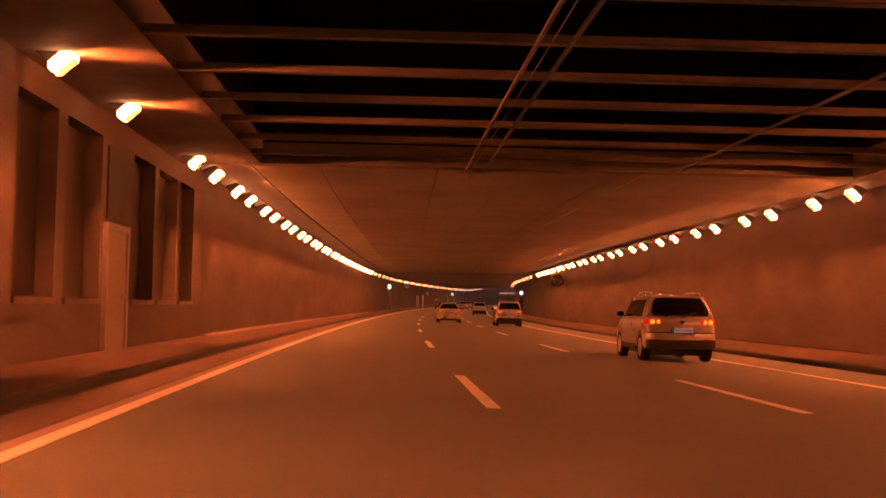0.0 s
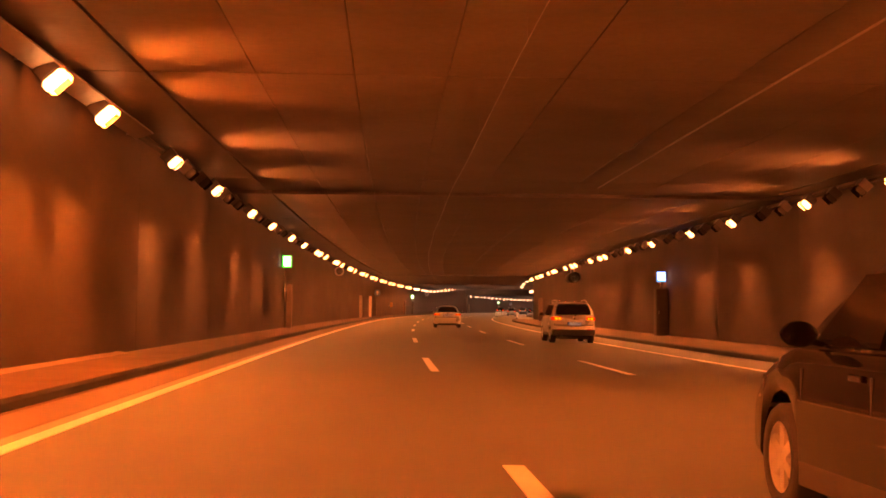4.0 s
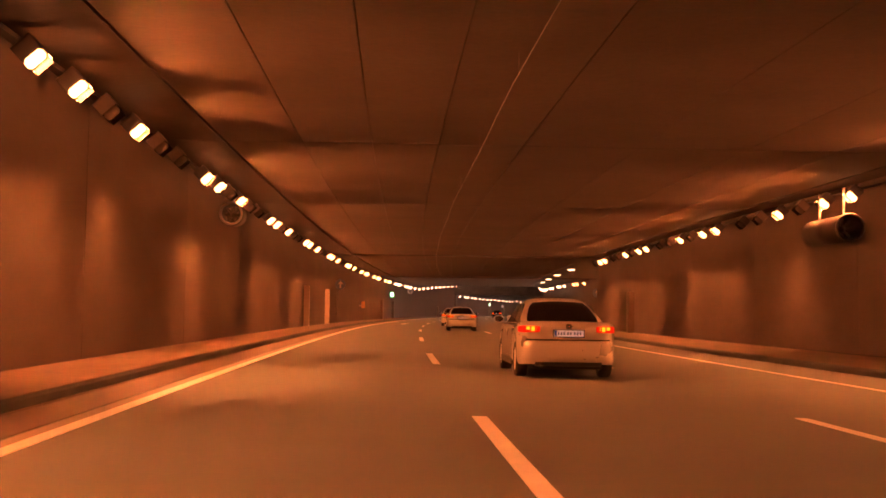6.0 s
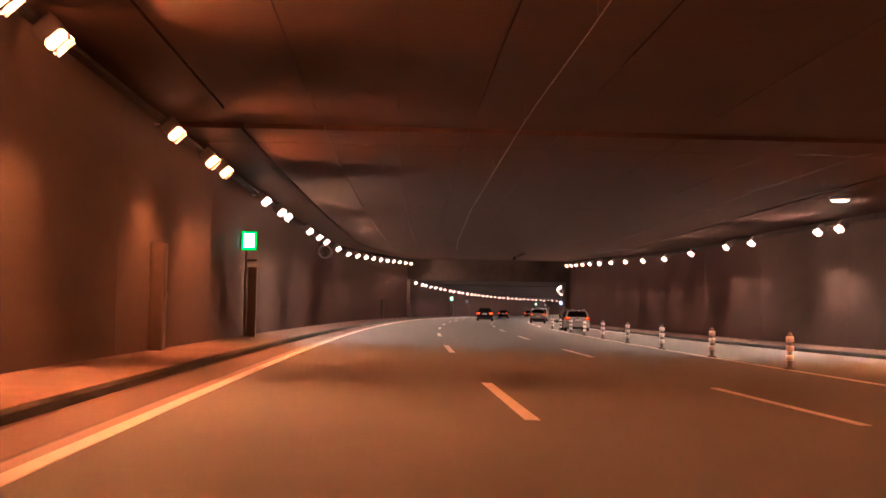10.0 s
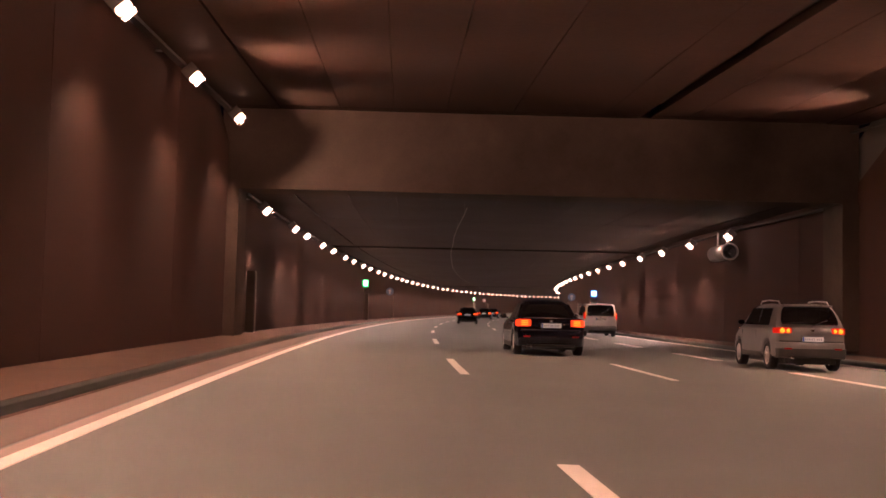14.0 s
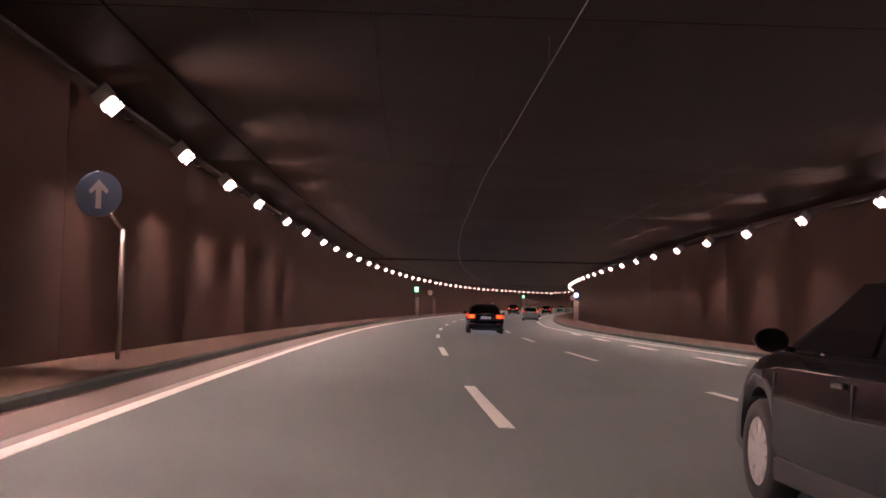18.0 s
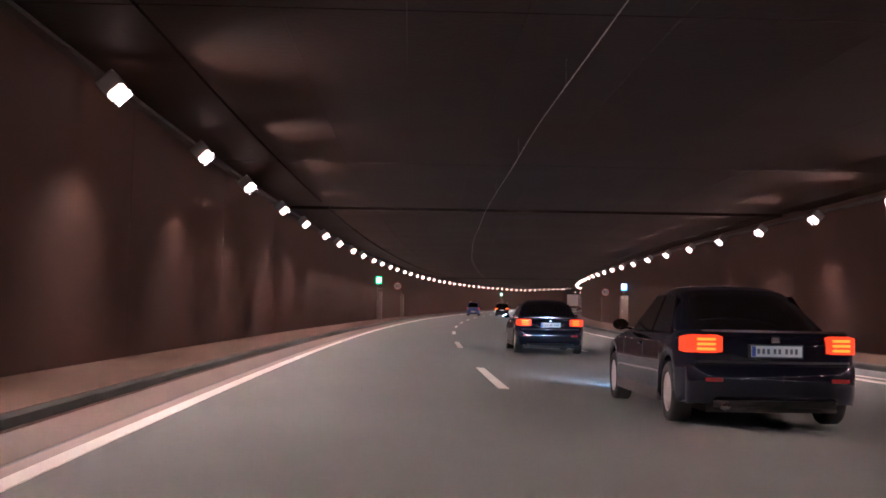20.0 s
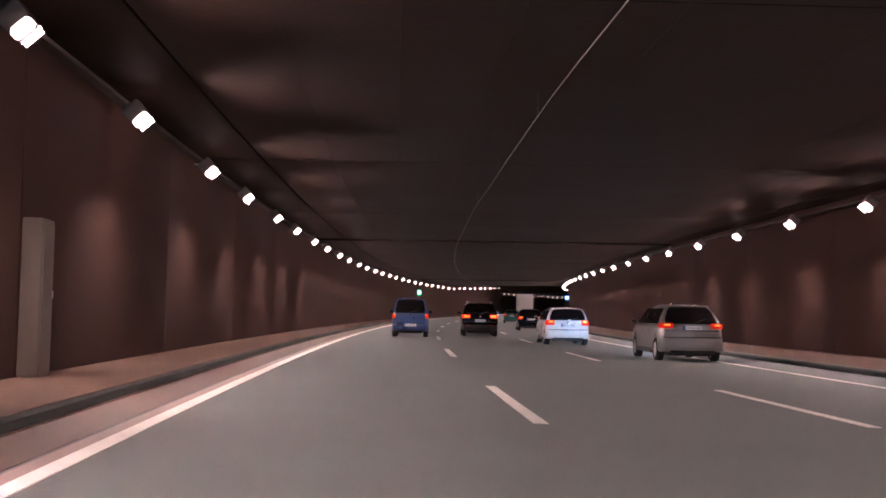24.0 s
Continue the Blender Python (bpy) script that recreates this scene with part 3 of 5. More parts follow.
# ---- lamps along both walls ----
def tray(s0, s1, left, material):
    """A trunking fixed over the lamps: slanted face in the lit colour, narrow box in the painted-shade colour."""
    if material is M_TRAY_SHADED:
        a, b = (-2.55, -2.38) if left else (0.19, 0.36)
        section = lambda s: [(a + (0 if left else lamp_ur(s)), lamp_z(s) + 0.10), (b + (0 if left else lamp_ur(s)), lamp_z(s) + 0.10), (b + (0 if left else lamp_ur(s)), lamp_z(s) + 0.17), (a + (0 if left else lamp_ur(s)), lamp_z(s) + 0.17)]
    elif left:
        section = lambda s: [(-2.55, lamp_z(s) + 0.05), (-2.50, lamp_z(s) + 0.02), (-2.14, lamp_z(s) + 0.14), (-2.14, lamp_z(s) + 0.17), (-2.55, lamp_z(s) + 0.17)]
    else:
        section = lambda s: [(lamp_ur(s) - 0.05, lamp_z(s) + 0.14), (lamp_ur(s) + 0.31, lamp_z(s) + 0.02), (lamp_ur(s) + 0.36, lamp_z(s) + 0.05), (lamp_ur(s) + 0.36, lamp_z(s) + 0.17), (lamp_ur(s) - 0.05, lamp_z(s) + 0.17)]
    return tagged(part("cable_tray", swept(section, s0, s1, 5), material), "long metal cable tray carrying the wall lamps" if material is M_TRAY else "dark cable tray carrying the wall lamps, shade painted in", "cable tray", "cable trays")


tray_left, t1, t2 = tray(-60, 128, True, M_TRAY), tray(128, 419.5, True, M_TRAY_SHADED), tray(421.8, 899, True, M_TRAY_SHADED)
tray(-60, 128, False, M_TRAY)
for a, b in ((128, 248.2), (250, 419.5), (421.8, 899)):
    tray(a, b, False, M_TRAY_SHADED)


clip = cubed(-0.31, -0.02, 0.0, -0.14, 0.02, 0.03)
box(clip, -0.52, -0.02, -0.012, -0.30, 0.02, 0.02)
clip_mesh = bpy.data.meshes.new("tray_bracket")
clip.to_mesh(clip_mesh)
clip.free()
clip_mesh.materials.append(M_STEEL)
for i in range(0, 56):
    s = -20 + 7.8 * i
    if s < 419:
        share("tray_bracket", clip_mesh, tray_left if s < 128 else t1, stand(s, -2.25, lamp_z(s) + 0.155))
for i in range(0, 60):
    s = 424 + 7.8 * i
    share("tray_bracket", clip_mesh, t2, stand(s, -2.25, lamp_z(s) + 0.155))


M_HOOD = mat("black_lamp_hood", (0.008, 0.008, 0.008), 0.8, 0, sheen=0.1)


def wall_lamp(section, hand):
    """A box floodlight on a bracket; its glass looks back along the road and down."""
    ob = base("wall_lamp", Matrix.Identity(4), "lit warm floodlight in a grey housing under the cable tray" if section else "unlit floodlight in a grey housing under the cable tray", "tunnel lamp", "tunnel lamps")
    bm = bmesh.new()
    side = [(-0.185, 0.06), (-0.115, -0.185), (0.115, -0.185), (0.185, 0.06), (0.16, 0.09), (-0.16, 0.09)]
    a = [bm.verts.new((-0.17, y, z)) for y, z in side]
    b = [bm.verts.new((0.17, y, z)) for y, z in side]
    for i in range(6):
        j = (i + 1) % 6
        bm.faces.new((a[i], a[j], b[j], b[i]))
    bm.faces.new(a[::-1])
    bm.faces.new(b)
    bmesh.ops.recalc_face_normals(bm, faces=bm.faces)
    bmesh.ops.bevel(bm, geom=list(bm.edges), offset=0.012, segments=1, affect="EDGES")
    part("housing", bm, M_HOUSING, ob)
    lit = M_LENSES[section] if section else M_LENS_OFF
    part("glass", cubed(-0.025, -0.07, -0.196, 0.025, 0.07, -0.180), lit, ob, "glowing glass" if section else "dark glass")
    # side shields keep the beam off the wall's top and the ledge; one end lens glows towards the traffic, the other is
    # an added, unseen fill light ahead
    for x, low in ((0.15 * hand, -0.272), (-0.15 * hand, -0.246)):
        part("glare_plate", cubed(x - 0.006, -0.145, low, x + 0.006, 0.145, -0.17), M_HOOD, ob)
    for y in (-1, 1):
        shield = part("end_shield", cubed(-0.144, y * 0.138 - 0.005, -0.360, 0.144, y * 0.138 + 0.005, -0.17), M_HOOD, ob)
        lens = bmesh.new()
        wx, wz = {"first": (0.205, 0.100), "second": (0.160, 0.085)}.get(section, (0.150, 0.088))
        outer = [(wx * a, -0.25 + wz * b) for a, b in ((-1, -0.45), (-0.72, -1), (0.72, -1), (1, -0.45), (1, 0.45), (0.72, 1), (-0.72, 1), (-1, 0.45))]
        loops = [[lens.verts.new((x * f, y * d, -0.25 + (z + 0.25) * f)) for x, z in outer] for f, d in ((1.0, 0.145), (0.96, 0.156), (0.6, 0.164))]
        for a, b in zip(loops, loops[1:]):
            for k in range(8):
                lens.faces.new((a[k], a[(k + 1) % 8], b[(k + 1) % 8], b[k]))
        lens.faces.new(loops[0])
        lens.faces.new(loops[-1])
        bmesh.ops.recalc_face_normals(lens, faces=lens.faces)
        part("end_lens", lens, (M_REFRACTORS if y < 0 else M_FILL)[section] if section else M_LENS_OFF, shield, smooth=True)
    part("bracket", cubed(-0.03, -0.02, 0.08, 0.03, 0.10, 0.17), M_STEEL, ob)
    return ob


models = {}


def hang(s, u, lit=True):
    """A lamp under the tray, turned in towards the lanes."""
    m = stand(s, u + (-0.13 if u < 5 else 0.13), lamp_z(s) + 0.04) @ Matrix.Rotation(radians(-42 if u < 5 else 42), 4, "Y")
    key = ("first" if s < 128 else "second" if s < 311 else "middle" if s < 420 else "third") if lit else ""
    hand = -1 if u < 5 else 1
    section, key = key, (key, hand)
    if key not in models:
        models[key] = wall_lamp(section, hand)
        models[key].matrix_basis = m
    else:
        copy_thing(models[key], m)


# first stretch: close pairs; then groups with gaps; then one every seven metres
for i in range(-3, 14):
    for d in (0.0, 3.3):
        if (i, d) not in ((-1, 3.3), (-2, 0.0)):
            hang(20.1 + 7.73 * i + d, LAMP_UL)
        hang(16.9 + 7.73 * i + d, LAMP_UR)
for i in range(0, 15):
    for side in (0, 1):
        for k, d in enumerate((0.0, 2.3, 4.6, 6.8, 9.2, 11.5)):
            s = 130.8 + 15.3 * i + d + (1.9 if side else 0)
            if s > 336 or (side and 246 < s < 251):
                continue
            lit = k in (0, 3) or (k == 1 and 2 < i < 9) or (k == 2 and i > 8)
            if not lit and i > 9:
                continue
            hang(s, LAMP_UL if not side else lamp_ur(s), lit)
for i in range(0, 12):
    hang(418.0 - 7.25 * i, LAMP_UL)
    hang(415.5 - 7.25 * i, lamp_ur(415.5 - 7.25 * i))
inner = [425.2, 434.8, 439.6, 519.4] + [447.6 + 14.68 * k for k in range(5)] + [453.9 + 14.8 * k for k in range(5)] + [525.4 + 14.62 * k + d for k in range(25) for d in (0.0, 7.85)]
for s in inner:
    hang(s, LAMP_UL)
for i in range(0, 64):
    hang(433.0 + 7.2 * i, lamp_ur(433.0 + 7.2 * i))
far = bmesh.new()
for i in range(64, 86):
    for s, u in ((425.4 + 7.25 * i, LAMP_UL), (433.0 + 7.2 * i, LAMP_UR)):
        if not 897 < s < 903:
            box(far, -0.08, -0.08, -0.16, 0.08, 0.08, -0.02, 0.0, stand(s, u, lamp_z(s)) @ Matrix.Rotation(radians(-36 if u < 5 else 36), 4, "Y"))
tagged(part("distant_lamps", far, M_REFRACTORS["third"]), "rows of lit lamps far down the tunnel", "tunnel lamps", "", "stuff")

# round downlights on the ceiling edge beside the joining lane
for s in (267.6, 283.6, 298.6, 313.6):
    m = stand(s, 16.3, ceil_z(s) - 0.02)
    ob = base("ceiling_downlight", m, "round white ceiling light beside the joining lane", "ceiling light", "ceiling downlights")
    bm = bmesh.new()
    lathe(bm, [(0.0, 0.0), (0.34, 0.0), (0.36, -0.05), (0.30, -0.10)], 20, "Z")
    part("rim", bm, M_STEEL, ob, smooth=True)
    bm = bmesh.new()
    lathe(bm, [(0.30, -0.09), (0.24, -0.15), (0.0, -0.18)], 20, "Z")
    part("diffuser", bm, M_DOWN, ob, smooth=True)

# the long thin leaky cable under the ceiling, on hangers
cable = bmesh.new()


def cable_z(s):
    return 4.64 if s < 350 else 4.48


n_seg = 330
ring_prev = None
for i in range(n_seg):
    s = -55 + 2.85 * i
    if 349 < s < 423:
        ring_prev = None
        continue
    c = at(s, 4.65 + 0.02 * math.sin(i * 0.9), cable_z(s) + 0.012 * math.sin(i * 1.7))
    th = heading(s)
    ring = [cable.verts.new(c + Vector((math.cos(th) * math.cos(q), -math.sin(th) * math.cos(q), math.sin(q))) * 0.010) for q in (0.3, 1.87, 3.44, 5.01)]
    if ring_prev:
        for q in range(4):
            cable.faces.new((ring_prev[q], ring_prev[(q + 1) % 4], ring[(q + 1) % 4], ring[q]))
    ring_prev = ring
cable_ob = tagged(part("overhead_cable", cable, M_CABLE), "thin pale radio cable clipped under the ceiling", "cable")
hanger = cubed(-0.0025, -0.0025, 0.0, 0.0025, 0.0025, 0.42)
hm = bpy.data.meshes.new("cable_clip")
hanger.to_mesh(hm)
hanger.free()
hm.materials.append(M_TRAY)
for i in range(0, 90):
    s = 24 + 8.55 * i
    if 347 < s < 424 or s > 850:
        continue
    share("cable_clip", hm, cable_ob, stand(s, 4.65, cable_z(s)))
for u in (9.3,):
    tagged(part("overhead_conduit", swept(lambda s: [(u - 0.013, ceil_z(s) - 0.05), (u + 0.013, ceil_z(s) - 0.05), (u + 0.013, ceil_z(s) - 0.02), (u - 0.013, ceil_z(s) - 0.02)], 22.3, 140, 5), M_CABLE), "thin pale conduit under the ceiling", "conduit")

# ---- cars ----
def paint(name, colour, rough=0.34, metal=0.5, ior=1.9):
    m = mat(name, colour, rough, metal, tuple(min(c * 1.06 + 0.002, 1) for c in colour), 2.0, (1, 1, 1), 0, 60, 0.8, coat=1.0)
    m.node_tree.nodes["Principled BSDF"].inputs["Coat IOR"].default_value = ior
    m.node_tree.nodes["Principled BSDF"].inputs["Coat Roughness"].default_value = 0.05
    m.node_tree.nodes["Principled BSDF"].inputs["Specular IOR Level"].default_value = 0.12 if ior < 1.6 else 0.5
    return m


P_SILVER = paint("silver_paint", (0.34, 0.34, 0.335))
P_WARM = paint("champagne_paint", (0.60, 0.59, 0.57), 0.30, 0.5)
P_BLUE = paint("blue_paint", (0.05, 0.09, 0.26), 0.3, 0.35)
P_BLACK = paint("black_paint", (0.010, 0.010, 0.012), 0.2, 0.1, 1.5)
P_NAVY = paint("navy_paint", (0.005, 0.007, 0.018), 0.2, 0.1, 1.5)
P_WHITE = paint("white_paint", (0.72, 0.72, 0.72), 0.3, 0.0)
P_GREY = paint("grey_paint", (0.20, 0.205, 0.215))
P_TEAL = paint("green_paint", (0.03, 0.13, 0.12))
M_GLASS = mat("tinted_glass", (0.006, 0.006, 0.007), 0.03, 0, None)
M_GLASS.node_tree.nodes["Principled BSDF"].inputs["Specular IOR Level"].default_value = 0.7
M_TRIM = mat("black_plastic", (0.022, 0.022, 0.022), 0.55, 0, (0.035, 0.035, 0.034), 8.0, (1, 1, 1), 0.15, 200)
M_TYRE = mat("tyre_rubber", (0.016, 0.016, 0.016), 0.8, 0, (0.03, 0.03, 0.03), 9.0, (1, 1, 1), 0.3, 90)
M_RIM = mat("alloy_rim", (0.72, 0.72, 0.72), 0.34, 0.6, (0.58, 0.58, 0.58), 5.0, (1, 1, 1), 0, 50)
M_MIRROR = mat("mirror_glass", (0.10, 0.10, 0.10), 0.08, 1.0)
M_CHROME = mat("chrome", (0.75, 0.75, 0.75), 0.12, 1.0)
M_TAIL = glow("red_tail_light", (1.0, 0.022, 0.002, 1), 0.5, (0.25, 0.004, 0.003))
M_AMBER = glow("amber_tail_light", (1.0, 0.28, 0.006, 1), 2.0, (0.3, 0.05, 0.004))
M_ORANGE = glow("orange_tail_light", (1.0, 0.042, 0.001, 1), 1.7, (0.3, 0.010, 0.002))
M_RED = mat("red_lens", (0.30, 0.012, 0.012), 0.15, 0, None, coat=1.0)
# the plate itself glows a little, in place of headlight thrown back
M_PLATE = glow("glowing_number_plate", (1.0, 0.95, 0.85, 1), 0.13, (0.55, 0.55, 0.52))
M_BAR = mat("plate_bars", (0.12, 0.12, 0.12), 0.5)
M_STRIP = mat("plate_blue_strip", (0.02, 0.06, 0.40), 0.5)


def loft(rings, cap=True):
    bm = bmesh.new()
    rows = [[bm.verts.new(p) for p in ring] for ring in rings]
    n = len(rows[0])
    for a, b in zip(rows, rows[1:]):
        for i in range(n):
            j = (i + 1) % n
            bm.faces.new((a[i], a[j], b[j], b[i]))
    if cap:
        bm.faces.new(rows[0][::-1])
        bm.faces.new(rows[-1])
    bmesh.ops.recalc_face_normals(bm, faces=bm.faces)
    return bm


def slab(quad, t, inset=0.0):
    """A pane on four corners, t thick to both sides, drawn in from its edges."""
    q = [Vector(p) for p in quad]
    c = sum(q, Vector()) / 4
    if inset:
        q = [p + (c - p).normalized() * inset for p in q]
    nrm = (q[1] - q[0]).cross(q[3] - q[0]).normalized() * t
    bm = bmesh.new()
    a = [bm.verts.new(p - nrm) for p in q]
    b = [bm.verts.new(p + nrm) for p in q]
    for i in range(4):
        j = (i + 1) % 4
        bm.faces.new((a[i], a[j], b[j], b[i]))
    bm.faces.new(a[::-1])
    bm.faces.new(b)
    bmesh.ops.recalc_face_normals(bm, faces=bm.faces)
    return bm


def lerp3(a, b, f):
    return Vector(a).lerp(Vector(b), f)


def wheel_meshes(r, w, spokes):
    t = bmesh.new()
    lathe(t, [(r * 0.66, -w / 2), (r * 0.93, -w / 2), (r, -w * 0.36), (r, w * 0.36), (r * 0.93, w / 2), (r * 0.66, w / 2), (r * 0.60, w * 0.2), (r * 0.60, -w * 0.2), (r * 0.66, -w / 2)], 28, "X")
    bmesh.ops.recalc_face_normals(t, faces=t.faces)
    rim = bmesh.new()
    lathe(rim, [(r * 0.60, -w * 0.42), (r * 0.675, -w * 0.46), (r * 0.675, w * 0.46), (r * 0.61, w * 0.47), (r * 0.58, w * 0.34), (r * 0.58, -w * 0.3)], 28, "X")
    for k in range(spokes):
        a = k * math.tau / spokes
        m = Matrix.Rotation(a, 4, "X")
        box(rim, w * 0.30, -0.035, 0.03, w * 0.42, 0.035, r * 0.61, 0.0, m)
    lathe(rim, [(0.0, w * 0.44), (0.05, w * 0.44), (0.065, w * 0.38), (0.065, w * 0.2)], 16, "X")
    bmesh.ops.recalc_face_normals(rim, faces=rim.faces)
    hub = bmesh.new()
    lathe(hub, [(0.0, 0.0), (r * 0.56, 0.0), (r * 0.56, w * 0.1), (0.0, w * 0.1)], 20, "X")
    return t, rim, hub


def car(name, label, category, s, u, turn, body_paint, L, W, H, belt, hood, deck, gh, wt, rear_w, wheel_r, lights, spec):
    """gh: greenhouse y of rear bottom, rear top, front top, front bottom (from the rear bumper). deck, hood: heights behind and before it."""
    root = base(name, stand(s, u, fall(u) + 0.006, turn), label, category, "traffic in the tunnel")
    hw = W / 2
    sill, lift = spec.get("sill", 0.26), spec.get("sill", 0.26)
    fw, rw = L - spec.get("front", 0.86), spec.get("rear", 0.82)
    ar = wheel_r + 0.075
    ys = sorted({0.0, 0.05, 0.14, 0.30, gh[0], gh[0] + 0.25, gh[3], gh[3] + 0.2, L - 0.55, L - 0.25, L - 0.08, L,
                 *(round(c + ar * math.cos(math.pi * k / 8), 3) for c in (rw, fw) for k in range(9)), (rw + fw) / 2})
    rings = []
    for y in ys:
        e = min(y, L - y)
        nar = np.interp(y, [0, 0.05, 0.14, 0.30, 0.8, L - 0.9, L - 0.3, L - 0.08, L], [rear_w - 0.05, rear_w, rear_w + 0.02, 0.985, 1.0, 1.0, 0.95, 0.85, 0.72])
        w = hw * float(nar)
        top = float(np.interp(y, [0, 0.06, 0.20, gh[0], gh[0] + 0.3, gh[3], gh[3] + 0.25, L - 0.5, L - 0.12, L], [deck - 0.10, deck - 0.03, deck, max(deck, belt - 0.02) if deck < belt else deck, belt, belt, hood, hood - 0.10, hood - 0.26, hood - 0.42]))
        lo = float(np.interp(y, [0, 0.25, L - 0.4, L], [sill + 0.10, sill, sill, sill + 0.06]))
        z0 = lo
        for c in (rw, fw):
            d = abs(y - c)
            if d < ar:
                z0 = max(z0, wheel_r + math.sqrt(max(ar * ar - d * d, 0)))
        z0 = min(z0, top - 0.12)
        half = [(0.0, lo), (w - 0.24, lo), (w - 0.235, z0), (w - 0.03, z0), (w, z0 + 0.06), (w, z0 + (top - z0) * 0.55), (w * 0.985, top - 0.10), (w * 0.955, top - 0.03), (w * 0.90, top), (w * 0.45, top + 0.012), (0.0, top + 0.015)]
        ring = [Vector((x, y, z)) for x, z in half] + [Vector((-x, y, z)) for x, z in half[-2:0:-1]]
        rings.append(ring)
    bulge = spec.get("bulge", 0.07)
    for ring, y in zip(rings, ys):
        if y < 0.6:
            for p in ring:
                p.y += bulge * (p.x / hw) ** 2 * (1 - y / 0.6) * 1.4
    zc = (deck + sill) / 2
    inner = []
    for f in (0.08, 0.45, 0.78, 0.94):
        inner.append([Vector((p.x * f, (1 - f * f) * -0.02 + f * f * p.y, zc + (p.z - zc) * (f if f < 0.9 else 0.97))) for p in rings[0]])
    rings = inner + rings
    body = part("body", loft(rings), body_paint, root, smooth=True)
    body.data.set_sharp_from_angle(angle=radians(38))

    # greenhouse: painted frame with proud panes
    bw, tw = hw * spec.get("shoulder", 0.925), hw * wt
    g0, g1, g2, g3 = gh
    bot = belt - 0.03
    rear_b = min(bot, max(deck, bot) if deck >= belt else bot)
    back_y = lambda f: g0 + (g1 - g0) * f - 0.05 * math.sin(math.pi * min(f, 1.0))
    front_y = lambda f: g3 + (g2 - g3) * f + 0.06 * math.sin(math.pi * min(f, 1.0))
    wide = lambda f: bw + (tw - bw) * f ** 1.25
    sweep_in = spec.get("sweep", 0.10)
    stations = [(back_y(f), f, 1.0) for f in (0.0, 0.2, 0.4, 0.6, 0.78, 0.9)]
    gm = g1 + (g2 - g1) * 0.55
    for k, y in enumerate(np.linspace(g1 + 0.02, g2 - 0.02, 8)):
        q = (y - gm) / (gm - g1 if y < gm else g2 - gm)
        stations.append((float(y), 1.0 - 0.085 * abs(q) ** 2.2, max(0.0, 0.85 - k * 0.22)))
    stations += [(front_y(f), f, 0.0) for f in (0.87, 0.7, 0.45, 0.2, 0.0)]
    g_rings = []
    for y, f, curl in stations:
        z = bot + (H - bot) * f
        w = wide(f)
        half = [(bw, bot - 0.02), (wide(f * 0.45), bot + (z - bot) * 0.45), (wide(f * 0.82), bot + (z - bot) * 0.82), (w - 0.012, z - 0.055 * f), (w - 0.045, z - 0.018 * f), (w - 0.11, z + 0.004), (w * 0.55, z + 0.02 * f), (0.0, z + 0.03 * f)]
        ring = [(x, zz) for x, zz in half] + [(-x, zz) for x, zz in half[-2::-1]]
        g_rings.append([Vector((x, y + sweep_in * curl * (x / bw) ** 2, zz)) for x, zz in ring])
    roof = part("roof", loft(g_rings), body_paint, root, smooth=True)
    roof.data.set_sharp_from_angle(angle=radians(42))

    def curved_pane(edge_y, sgn, f_lo, f_hi, margin, curl):
        """Glass bent to the greenhouse's end, with rounded corners."""
        nx, nf = 11, 7
        bm = bmesh.new()
        layers = []
        for d in (0.010, 0.034):
            rows = []
            for j in range(nf):
                f = f_lo + (f_hi - f_lo) * j / (nf - 1)
                tuck = 0.05 if j in (0, nf - 1) else (0.012 if j in (1, nf - 2) else 0.0)
                lim_x = wide(f) - margin - tuck
                rows.append([bm.verts.new((lim_x * (2 * i / (nx - 1) - 1), edge_y(f) + curl * (lim_x * (2 * i / (nx - 1) - 1) / bw) ** 2 + sgn * d, bot + (H - bot) * f + 0.03 * f * (1 - (2 * i / (nx - 1) - 1) ** 2))) for i in range(nx)])
            layers.append(rows)
        for rows in layers:
            for j in range(nf - 1):
                for i in range(nx - 1):
                    bm.faces.new((rows[j][i], rows[j][i + 1], rows[j + 1][i + 1], rows[j + 1][i]))
        a, b = layers
        rim_a = a[0] + [r[-1] for r in a[1:]] + a[-1][-2::-1] + [r[0] for r in a[-2:0:-1]]
        rim_b = b[0] + [r[-1] for r in b[1:]] + b[-1][-2::-1] + [r[0] for r in b[-2:0:-1]]
        for i in range(len(rim_a)):
            j = (i + 1) % len(rim_a)
            bm.faces.new((rim_a[i], rim_a[j], rim_b[j], rim_b[i]))
        bmesh.ops.recalc_face_normals(bm, faces=bm.faces)
        return bm

    def gpt(side, y, z):
        """A point on the greenhouse's side at that height."""
        f = (z - bot) / (H - bot)
        return Vector((side * (wide(f) + 0.006), y, z))

    zb, zt = bot + 0.045, H - spec.get("head", 0.13)
    fr = back_y
    ff = front_y
    fb, ft = (zb - bot) / (H - bot), (zt - bot) / (H - bot)
    rq = [Vector((-(bw + (tw - bw) * fb) + 0.10, fr(fb) - 0.012, zb)), Vector((bw + (tw - bw) * fb - 0.10, fr(fb) - 0.012, zb)), Vector((bw + (tw - bw) * ft - 0.10, fr(ft) - 0.012, zt)), Vector((-(bw + (tw - bw) * ft) + 0.10, fr(ft) - 0.012, zt))]
    pane = part("rear_window", curved_pane(back_y, -1.0, 0.13 if deck < belt else 0.07, 0.86, 0.085, sweep_in), M_GLASS, root, "dark tinted rear window", smooth=True)
    part("high_brake_light", cubed(-0.13, fr(0.90) - 0.012, bot + (H - bot) * 0.885, 0.13, fr(0.90) + 0.04, bot + (H - bot) * 0.915), M_RED, root)
